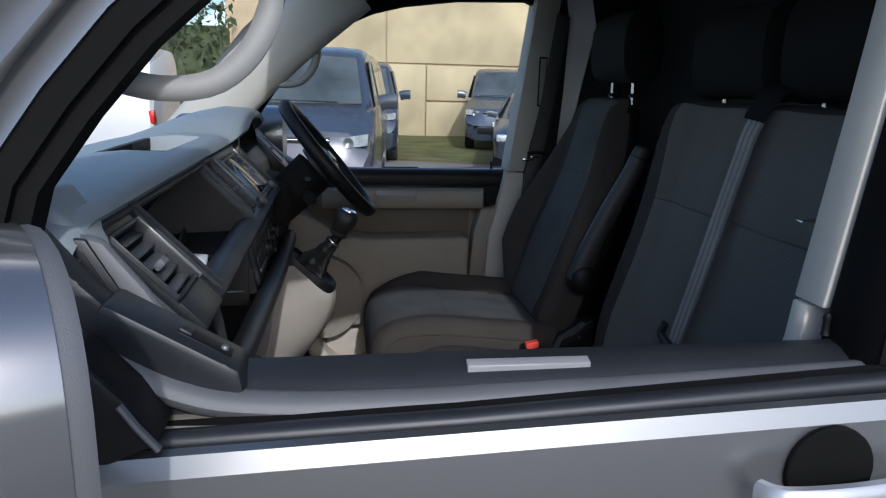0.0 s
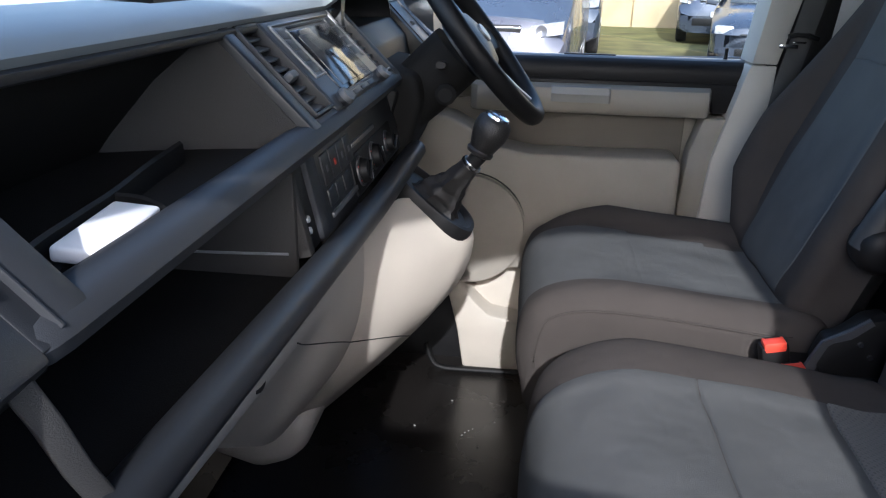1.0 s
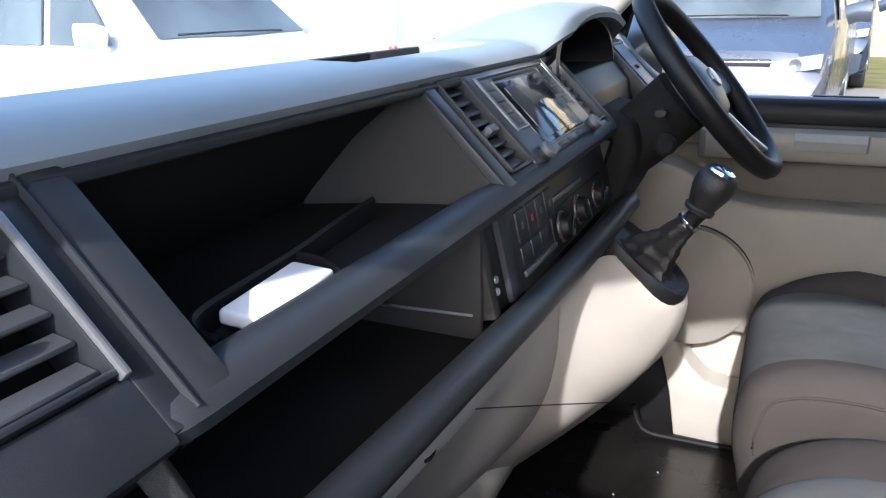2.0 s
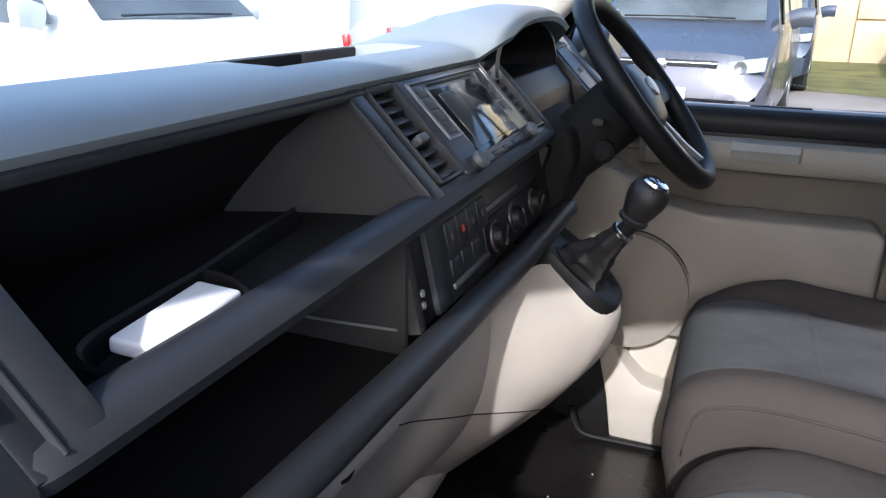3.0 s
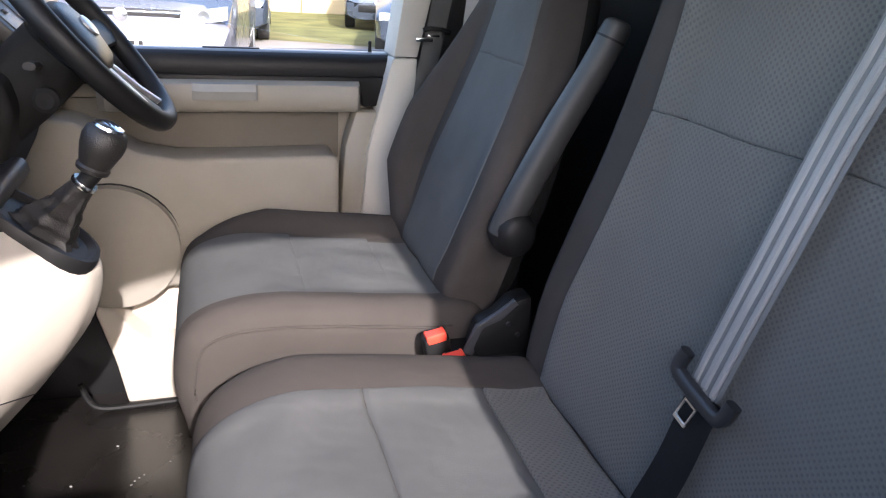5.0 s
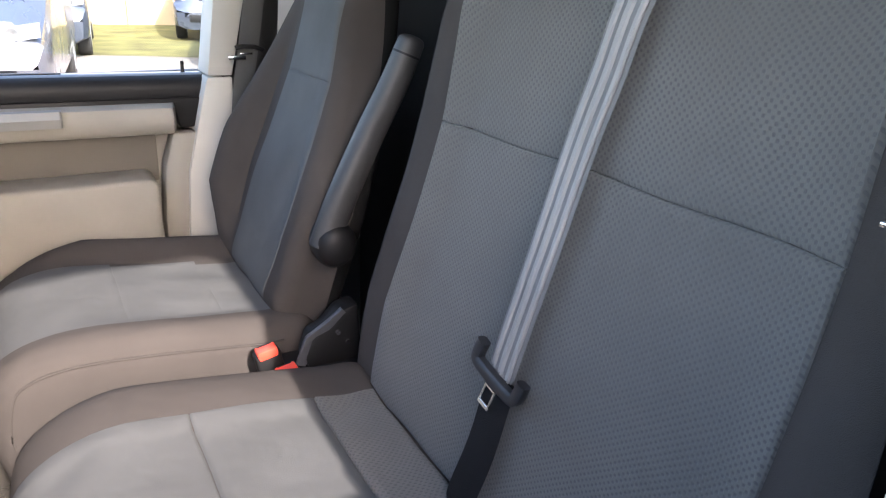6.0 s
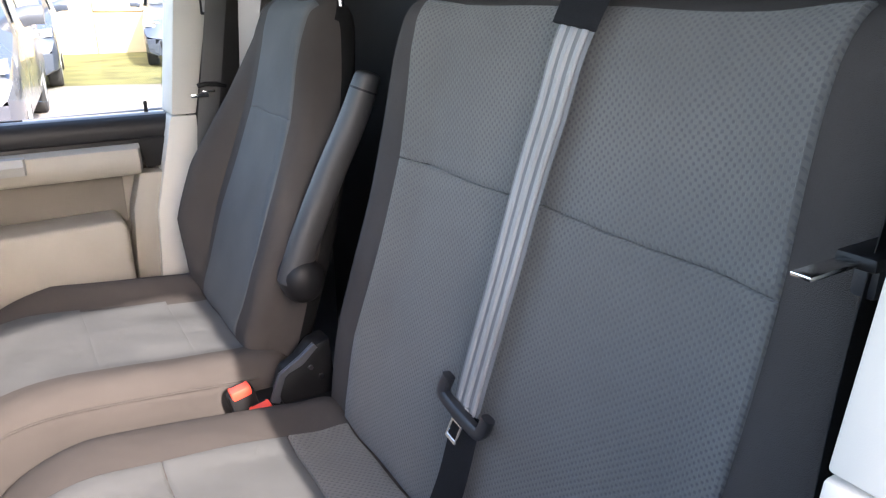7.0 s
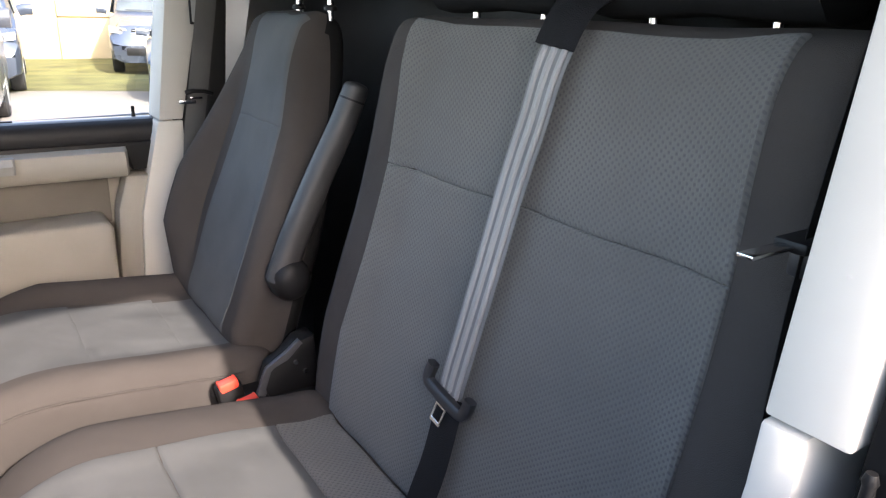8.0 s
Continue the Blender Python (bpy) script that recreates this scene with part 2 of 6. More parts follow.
def smooth_path(pts, steps=6):
    """Catmull-Rom through the points."""
    pts = [Vector(p) for p in pts]
    out = []
    for i in range(len(pts) - 1):
        p0, p1, p2, p3 = pts[max(i - 1, 0)], pts[i], pts[i + 1], pts[min(i + 2, len(pts) - 1)]
        for k in range(steps):
            t = k / steps
            out.append(0.5 * ((2 * p1) + (p2 - p0) * t + (2 * p0 - 5 * p1 + 4 * p2 - p3) * t * t + (3 * p1 - p0 - 3 * p2 + p3) * t ** 3))
    out.append(pts[-1])
    return out


def sweep(path, wide, high, n=12, e=2.0, up=Vector((0, 0, 1)), taper=None):
    """A superellipse section (wide across, high along up) swept along a path."""
    path = [Vector(p) for p in path]
    rings = []
    for i, p in enumerate(path):
        d = (path[min(i + 1, len(path) - 1)] - path[max(i - 1, 0)]).normalized()
        side = d.cross(up)
        side = side.normalized() if side.length > 1e-6 else Vector((1, 0, 0))
        top = side.cross(d).normalized()
        s = taper(i / (len(path) - 1)) if taper else 1.0
        ring = []
        for k in range(n):
            a = 2 * math.pi * k / n
            c, q = math.cos(a), math.sin(a)
            ring.append(p + side * (math.copysign(abs(c) ** (2 / e), c) * wide / 2 * s) + top * (math.copysign(abs(q) ** (2 / e), q) * high / 2 * s))
        rings.append(ring)
    return loft(rings)


def lathe(profile, m, n=20):
    """(radius, height) pairs turned about z, then placed by m."""
    rings = [[m @ Vector((r * math.cos(2 * math.pi * k / n), r * math.sin(2 * math.pi * k / n), h)) for k in range(n)] for r, h in profile]
    return loft(rings)


def frame_of(origin, ex, ey):
    ex, ey = Vector(ex).normalized(), Vector(ey).normalized()
    ez = ex.cross(ey).normalized()
    m = Matrix((ex, ey, ez)).transposed().to_4x4()
    m.translation = origin
    return m


def lerp(a, b, t):
    return a + (b - a) * t


# ---- the van's body ----
FLOOR_Z = 0.52
# window outline seen from the side (x, z), from the front foot round to the rear foot
WINDOW = [(-0.165, 1.36), (-0.150, 1.415), (-0.108, 1.475), (-0.058, 1.535), (-0.002, 1.587), (0.052, 1.635), (0.120, 1.683), (0.19, 1.714), (0.28, 1.737), (0.44, 1.758), (0.65, 1.765), (0.685, 1.75), (0.692, 1.71), (0.655, 1.49), (0.618, 1.25)]


def lean(z):
    """How far the glass plane stands from the middle of the van at a height."""
    return 0.855 - max(0.0, z - 1.25) * 0.10


def offset_outline(pts, d):
    """The outline moved outwards by d (pts run clockwise in x, z)."""
    out = []
    for i, p in enumerate(pts):
        a, b = Vector(pts[max(i - 1, 0)]), Vector(pts[min(i + 1, len(pts) - 1)])
        t = (b - a).normalized()
        out.append((p[0] - t.y * d, p[1] + t.x * d))
    return out


def window_band(side, d0, d1, y_in, y_out, roll=0.0):
    """A strip along the window opening, from d0 to d1 outside its edge, between two depths."""
    inner, outer = offset_outline(WINDOW, d0), offset_outline(WINDOW, d1)
    rings = []
    for (x0, z0), (x1, z1) in zip(inner, outer):
        rings.append([Vector((x0, side * (lean(z0) + y_in), z0)), Vector((x1, side * (lean(z1) + y_in - roll), z1)), Vector((x1, side * (lean(z1) + y_out - roll), z1)), Vector((x0, side * (lean(z0) + y_out), z0))])
    return loft(rings)


van = thing("van_body", "grey metallic panel van body seen at its cab", "van", kind="structure")
part("cab_floor", rbox((-0.75, -0.80, FLOOR_Z - 0.06), (0.95, 0.80, FLOOR_Z), 0.005), MAT, van, "black rubber cab floor")
part("roof", rbox((-0.05, -0.80, 1.90), (1.3, 0.80, 1.96), 0.02), GRIP, van, "grey roof lining")
part("bulkhead", rbox((0.98, -0.82, 0.50), (1.02, 0.82, 1.90), 0.004), BLACK, van, "dark bulkhead behind the seats")
part("firewall", rbox((-0.78, -0.82, 0.46), (-0.72, 0.82, 1.30), 0.004), BLACK, van, "dark firewall")
part("header_rail", sweep([(-0.02, y, 1.86) for y in (-0.78, -0.4, 0, 0.4, 0.78)], 0.10, 0.07, 8, 3), PALE, van)
# footwell slope under the dash
part("toe_board", prism([(-0.74, 0.50), (-0.40, FLOOR_Z + 0.002), (-0.38, FLOOR_Z + 0.01), (-0.72, 0.95)], "y", -0.79, 0.79), MAT, van, "black rubber toe board")

for side in (-1, 1):
    # pale trim and painted skin of the front pillar
    foot, top = Vector((-0.50, side * 0.80, 1.30)), Vector((0.06, side * 0.735, 1.84))
    if side > 0:
        foot, top = foot + Vector((0.070, 0, -0.060)), top + Vector((0.070, 0, -0.060))
    line = [foot, lerp(foot, top, 0.33) + Vector((-0.01, 0, 0.015)), lerp(foot, top, 0.66) + Vector((-0.008, 0, 0.02)), top]
    part("front_pillar_trim", sweep(smooth_path(line, 4), 0.085, 0.165, 14, 2.6, up=Vector((-0.65, 0, 0.75))), PALE, van, "pale grey plastic front pillar trim")
    line = [p + Vector((-0.012, side * 0.075, 0.008)) for p in line]
    part("front_pillar", sweep(smooth_path(line, 4), 0.08, 0.12, 10, 3, up=Vector((-0.65, 0, 0.75))), PAINT, van, "grey painted windscreen pillar")
    band = window_band(side, 0.071, 0.170, -0.020, 0.024, 0.040)
    part("pillar_skin", band, PAINT, van, "grey painted pillar face above the door")
    # grab handle on the pillar
    hx = [(-0.150, 1.545), (-0.120, 1.512), (-0.075, 1.500), (-0.025, 1.508), (0.012, 1.545), (0.027, 1.60), (0.020, 1.66)]
    part("grab_handle", sweep(smooth_path([(x, side * (0.755 if 0 < i < 6 else 0.785), z) for i, (x, z) in enumerate(hx)], 4), 0.022, 0.024, 10, taper=lambda t: 1.5 - 0.5 * min(1, t * 4)), GRIP, van, "pale plastic grab handle on the pillar")
    # centre pillar behind the door
    up = [(0.575, 0.48), (0.535, 0.80), (0.553, 1.05), (0.598, 1.235), (0.637, 1.50), (0.672, 1.76), (0.70, 1.90)]
    inner = 0.742 if side > 0 else 0.705
    joint = 1.25 if side > 0 else 1.278
    y0, y1 = side * inner, side * (0.845 if side > 0 else 0.760)
    low = y1 if side > 0 else -0.733
    edge = -0.034 if side > 0 else 0.0
    part("pillar_trim_lower", prism([p for p in up if p[1] < 1.24] + [(0.603, joint), (0.689 + edge if side > 0 else 0.70, joint), (0.69 + edge, 0.48)], "y", min(y0, low), max(y0, low), 0.003, 2), PALE, van, "pale plastic centre pillar trim")
    if side < 0:
        part("pillar_seal", prism([(0.578, 0.48), (0.541, 0.80), (0.557, 1.05), (0.601, 1.235), (0.640, 1.50), (0.676, 1.76), (0.70, 1.90), (0.76, 1.90), (0.70, 1.3), (0.69, 0.48)], "y", -0.846, -0.7605, 0.004), RUBBER, van, "black door seal on the pillar")
    part("pillar_trim_upper", prism([(0.604, joint + 0.003), (0.637, 1.50), (0.672, 1.76), (0.70, 1.90), (0.775, 1.90), (0.755 + edge * 0.3, 1.76), (0.72 + edge * 0.4, 1.50), (0.689 + edge, joint + 0.003)], "y", min(y0, y1 * 0.995), max(y0, y1 * 0.995), 0.003, 2), PALE, van, "pale plastic upper centre pillar trim")
    if side > 0:
        # pale trim turned rearward: its deep shade is put into a dark colour
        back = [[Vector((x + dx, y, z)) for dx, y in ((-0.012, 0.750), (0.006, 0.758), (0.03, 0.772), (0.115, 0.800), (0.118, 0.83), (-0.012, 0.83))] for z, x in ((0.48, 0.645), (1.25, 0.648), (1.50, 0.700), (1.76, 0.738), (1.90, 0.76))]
        part("pillar_return", loft(back), ARMGREY, van, "rear flank of the pillar trim, darkened for its deep shade")
        part("belt_slot", rbox((0.686, 0.7395, 1.452), (0.712, 0.746, 1.60), 0.004), BLACK, van, "black slot of the belt height adjuster")
        part("belt_slider", rbox((0.690, 0.7375, 1.457), (0.709, 0.745, 1.595), 0.003), GRIP, van, "pale slider in the slot")
    a, b = sorted((side * 0.85, side * 0.90))
    part("centre_pillar", prism([(0.66, 0.42), (0.66, 1.25), (0.73, 1.70), (0.74, 1.92), (1.02, 1.92), (1.02, 0.42)], "y", a, b, 0.006), PAINT, van, "grey painted body side behind the door")
    part("roof_rail", sweep([(-0.02, side * 0.80, 1.83), (0.2, side * 0.80, 1.84), (0.6, side * 0.80, 1.86), (1.02, side * 0.80, 1.87)], 0.07, 0.12, 8, 3), PALE, van)
    # step trim at the foot of the opening
    a, b = sorted((side * 0.678, side * 0.80))
    part("sill_trim", prism([(0.026, 0.515), (0.62, 0.515), (0.62, 0.645), (0.15, 0.650), (0.085, 0.662), (0.045, 0.700), (0.020, 0.742), (-0.012, 0.750), (-0.018, 0.735), (0.010, 0.62)], "y", a, b, 0.008, 2), BEIGE, van, "beige plastic sill trim")
    a, b = sorted((side * 0.745, side * 0.797))
    part("sill_upper_trim", prism([(0.03, 0.64), (0.60, 0.64), (0.60, 0.775), (0.085, 0.775), (0.055, 0.765)], "y", a, b, 0.008), BEIGE, van, "beige plastic sill trim")
    part("sill_lip", sweep(smooth_path([(-0.06, side * 0.66, 0.585), (-0.045, side * 0.655, 0.545), (-0.02, side * 0.652, 0.528), (0.05, side * 0.655, 0.525), (0.20, side * 0.66, 0.525), (0.5, side * 0.665, 0.525)], 4), 0.014, 0.012, 8, 2.6), BLACK, van, "black floor edge lip")
    a, b = sorted((side * 0.72, side * 0.80))
    part("footwell_side", rbox((-0.72, a, 0.50), (0.03, b, 0.752), 0.006), BLACK, van, "black footwell side")
    a, b = sorted((side * 0.80, side * 0.90))
    part("sill", rbox((-0.70, a, 0.40), (0.70, b, 0.62), 0.01), PAINT, van)
    a, b = sorted((side * 0.80, side * 0.94))
    part("wing", prism([(-1.6, 0.45), (-0.24, 0.45), (-0.24, 1.22), (-0.55, 1.24), (-1.2, 1.08), (-1.6, 0.95)], "y", a, b, 0.02), PAINT, van, "grey painted front wing")
part("bonnet", prism([(-1.62, 0.85), (-1.55, 1.0), (-0.98, 1.18), (-0.72, 1.25), (-0.72, 1.15), (-1.5, 0.8)], "y", -0.80, 0.80, 0.01), PAINT, van, "grey painted bonnet")
scr = part("windscreen", slab(loft([[Vector((-0.82, -0.76, 1.24)), Vector((-0.86, 0, 1.24)), Vector((-0.82, 0.76, 1.24))], [Vector((-0.03, -0.68, 1.87)), Vector((-0.06, 0, 1.885)), Vector((-0.03, 0.68, 1.87))]], closed=False), 0.004), GLASS, van, "clear windscreen")
scr.visible_shadow = False

# plain load space behind the cab, and the road wheels
part("load_roof", sweep([(x, 0, 1.955) for x in (-0.04, 0.1, 2.0, 3.55, 3.62)], 1.70, 0.07, 20, 5), PAINT, van, "grey painted roof")
for side in (-1, 1):
    a, b = sorted((side * 0.84, side * 0.93))
    part("load_side", prism([(1.02, 0.40), (3.62, 0.40), (3.62, 1.20), (3.58, 1.92), (1.02, 1.92)], "y", a, b, 0.02), PAINT, van, "grey painted load side")
    for x in (-0.95, 2.55):
        wm = frame_of((x, side * 0.83, 0.33), (1, 0, 0), (0, 0, 1))
        w = part("wheel", lathe([(0.0, -0.10), (0.21, -0.10), (0.31, -0.10), (0.33, -0.07), (0.33, 0.07), (0.31, 0.10), (0.21, 0.10), (0.0, 0.10)], wm, 28), TYRE, van, "black tyre")
        part("rim", lathe([(0.0, -0.108), (0.08, -0.112), (0.20, -0.104), (0.205, 0.104), (0.08, 0.112), (0.0, 0.108)], wm, 24), SATIN, w)
part("rear_doors", rbox((3.56, -0.86, 0.42), (3.62, 0.86, 1.93), 0.02), PAINT, van)
part("underbody", rbox((-1.55, -0.78, 0.24), (3.55, 0.78, 0.46), 0.02), BLACK, van)
part("front_bumper", prism([(-1.66, 0.28), (-1.70, 0.45), (-1.66, 0.72), (-1.60, 0.86), (-1.50, 0.86), (-1.50, 0.28)], "y", -0.90, 0.90, 0.03), PAINT, van, "grey painted front bumper")


# ---- doors ----
def door_base(side, name, label):
    """Skin, frame, seals and rails that both doors share."""
    d = thing(name, label, "van door")

    def yy(a, b):
        return sorted((side * a, side * b))

    def drop(x):
        """The waistline sinks towards the front of the van."""
        return max(0.0, min(1.0, (0.60 - x) / 0.70))
    # outer skin: lower panel, shoulder band and the frame round the glass
    sec = [(0.908, 1.2365), (0.9175, 1.2345), (0.9240, 1.2175), (0.9248, 1.205), (0.9262, 1.16), (0.9285, 1.05), (0.930, 0.85), (0.935, 0.60), (0.90, 0.47), (0.87, 0.47), (0.885, 0.60), (0.89, 1.0), (0.888, 1.22)]
    part("door_skin", loft([[Vector((x, side * y, z - 0.027 * drop(x) * max(0.0, min(1.0, (z - 0.9) / 0.28)))) for y, z in sec] for x in (-0.225, -0.2, -0.1, 0.2, 0.6, 0.625)]), PAINT, d, "grey metallic painted outer panel", angle=12)
    part("window_frame", window_band(side, 0.012, 0.036, -0.012, 0.030), RUBBER, d, "black window frame")
    part("frame_skin", window_band(side, 0.034, 0.066, 0.0, 0.034, 0.010), PAINT, d, "grey painted frame edge")
    part("frame_gap", window_band(side, 0.064, 0.073, -0.030, 0.016), RUBBER, d, "dark gap round the door frame")
    part("window_seal", window_band(side, -0.004, 0.014, -0.016, 0.020), RUBBER, d, "black rubber window channel")
    part("outer_sill_seal", sweep([(x, side * 0.889, z - 0.004 - 0.027 * drop(x)) for x, z in ((-0.14, 1.236), (0.2, 1.236), (0.62, 1.243))], 0.024, 0.020, 12, 2.4), DASH, d, "black rubber sill seal")
    part("inner_sill_seal", sweep([(x, side * 0.868, z - 0.019 - 0.027 * drop(x)) for x, z in ((-0.14, 1.240), (0.2, 1.238), (0.62, 1.246))], 0.018, 0.042, 8, 4, up=Vector((0, 0, 1))), RUBBER, d)
    # top rail of the inside panel
    rear, inward = (0.606, 0.0) if side > 0 else (0.648, 0.002)
    sec = [(0.852, 1.238), (0.845, 1.246), (0.815 - inward, 1.252), (0.795 - inward, 1.249), (0.783 - inward, 1.240), (0.778 - inward, 1.222), (0.782 - inward, 1.205), (0.85, 1.200)]
    low = 1.0 if side < 0 else 0.0

    def sunk(x, y, z):
        """The near rail lies lower towards its outer edge and its front."""
        out = max(0.0, min(1.0, (y - 0.80) / 0.046))
        return Vector((x, side * y, z - low * (0.003 + 0.004 * drop(x) + out * (0.008 + 0.010 * drop(x)))))
    part("top_rail", loft([[sunk(x, y, z) for y, z in sec] for x in (-0.18, 0.0, 0.3, rear)]), RAIL, d, "dark grey top rail")
    part("rail_ledge", loft([[sunk(x, y, z) for y, z in ((0.850, 1.2415), (0.846, 1.2485), (0.822 - inward, 1.2545), (0.803 - inward, 1.2535), (0.797 - inward, 1.2500), (0.815 - inward, 1.2490), (0.845, 1.2430))] for x in (-0.02, 0.2, 0.4, rear - 0.002)]), LEDGE if side > 0 else DASH, d, "smooth top of the rail")
    part("rail_edge", sweep(smooth_path([(x, side * (0.846 + 0.006 * low), z - 0.004 - low * (0.012 + 0.012 * drop(x))) for x, z in ((0.62, 1.248), (0.3, 1.243), (0.10, 1.243), (0.0, 1.2500), (-0.05, 1.2640), (-0.085, 1.2820), (-0.13, 1.3100), (-0.20, 1.350))], 5), 0.036, 0.026, 12), MIDGREY, d, "grey rounded rail edge")
    # triangle in front of the glass
    tri = [(-0.225, 1.23), (-0.225, 1.40), (-0.17, 1.385), (-0.13, 1.335), (-0.075, 1.285), (0.0, 1.250), (0.04, 1.238), (0.04, 1.225)]
    if side < 0:
        tri = tri[:4] + [(-0.075, 1.280), (-0.01, 1.243), (-0.01, 1.215)]
    a, b = yy(0.80, 0.840)
    part("corner_panel", prism(tri, "y", a, b, 0.007, 2), DASH, d, "dark grey corner panel")
    tri2 = [(-0.175, 1.275), (-0.178, 1.365), (-0.145, 1.325), (-0.095, 1.283)]
    a, b = yy(0.792, 0.80)
    part("tweeter_grille", prism(tri2, "y", a, b, 0.003), BLACK, d, "black triangular grille")
    if side > 0:
        a, b = yy(0.768, 0.830)
        base = [(-0.114, 1.240), (-0.117, 1.288), (-0.108, 1.295), (-0.030, 1.265), (-0.010, 1.257), (-0.006, 1.238)]
        top = frame_of((-0.062, side * 0.800, 1.2772), (0.933, 0, -0.359), (0, 1, 0))
    else:
        a, b = yy(0.797, 0.856)
        base = [(-0.110, 1.250), (-0.112, 1.313), (-0.106, 1.3195), (-0.008, 1.2625), (0.004, 1.2555), (0.008, 1.228)]
        top = frame_of((-0.031, side * 0.826, 1.2762), (0.862, 0, -0.507), (0, 1, 0))
    sp = part("switch_panel", prism(base, "y", a, b, 0.005), DASH, d, "dark plastic switch panel")
    if (top.to_3x3() @ Vector((0, 0, 1))).z < 0:
        top = top @ Matrix.Diagonal((1, 1, -1, 1))
    part("switch_well", rbox((-0.024, -0.012, -0.004), (0.030, 0.012, 0.0008), 0.003, 2, top), BLACK, sp, "dark switch recess")
    part("switch_key", rbox((-0.023, -0.009, -0.002), (-0.010, 0.009, 0.0035), 0.002, 2, top), DASH, sp, "grey window switch")
    part("adjuster", lathe([(0.0036, 0.0), (0.0036, 0.002), (0.0026, 0.0033), (0.0, 0.0034)], top @ pose(0.021, 0, 0.0006), 16), BEZEL, sp, "small round mirror adjuster")
    return d, yy


near_door, yy = door_base(-1, "passenger_door", "grey van door with its window wound down")
near_door.location = (-0.010, 0.026, 0.003)
# exterior handle
part("handle_recess", lathe([(0.0, 0.0015), (0.033, 0.0015), (0.034, 0.0), (0.034, -0.004)], frame_of((0.533, -0.9305, 1.172), (1, 0, 0), (0, 0, 1)) @ Matrix.Diagonal((1.28, 1.28, 1, 1)), 24), RUBBER, near_door, "black handle recess")
part("door_handle", sweep(smooth_path([(0.455, -0.945, 1.163), (0.47, -0.963, 1.165), (0.53, -0.968, 1.168), (0.59, -0.963, 1.171), (0.605, -0.945, 1.171)], 4), 0.018, 0.026, 10, 2.5), SATIN, near_door, "silver painted door handle")
# mirror on the near door, turned towards the driver's eye
MM = pose(-0.092, -1.045, 1.312, 0, 0, 27)


def squircle(x, s, e=0.7):
    ring = [2 * math.pi * k / 28 for k in range(28)]
    return [MM @ Vector((x, 0.112 * s * math.copysign(abs(math.cos(a)) ** e, math.cos(a)), 0.108 * s * math.copysign(abs(math.sin(a)) ** e, math.sin(a)))) for a in ring]


part("mirror_cap", loft([squircle(x, s) for x, s in ((-0.135, 0.05), (-0.132, 0.35), (-0.120, 0.65), (-0.095, 0.87), (-0.060, 0.97), (-0.02, 1.0), (0.008, 1.0))]), MIRRORCAP, near_door, "grey metallic mirror cap")
part("mirror_rim", loft([squircle(x, s) for x, s in ((0.0, 0.985), (0.014, 0.985), (0.020, 0.96), (0.017, 0.92), (0.006, 0.90))], caps=False), MIDGREY, near_door, "black mirror housing rim")
part("mirror_glass", loft([squircle(x, 0.91) for x in (0.004, 0.010)]), CHROME, near_door, "mirror glass")
part("mirror_foot", prism([(-0.215, 1.30), (-0.11, 1.30), (-0.075, 1.260), (-0.050, 1.222), (-0.09, 1.205), (-0.215, 1.205)], "y", -0.922, -0.862, 0.006), BLACK, near_door, "black mirror foot")
part("foot_edge", sweep([(-0.078, -0.924, 1.258), (-0.065, -0.925, 1.239), (-0.050, -0.925, 1.220)], 0.008, 0.006, 8), MIDGREY, near_door)
part("mirror_arm", sweep([(-0.17, -0.88, 1.270), (-0.17, -0.93, 1.275), (-0.16, -0.98, 1.285)], 0.07, 0.06, 10, 2.5), BLACK, near_door, "black mirror arm")


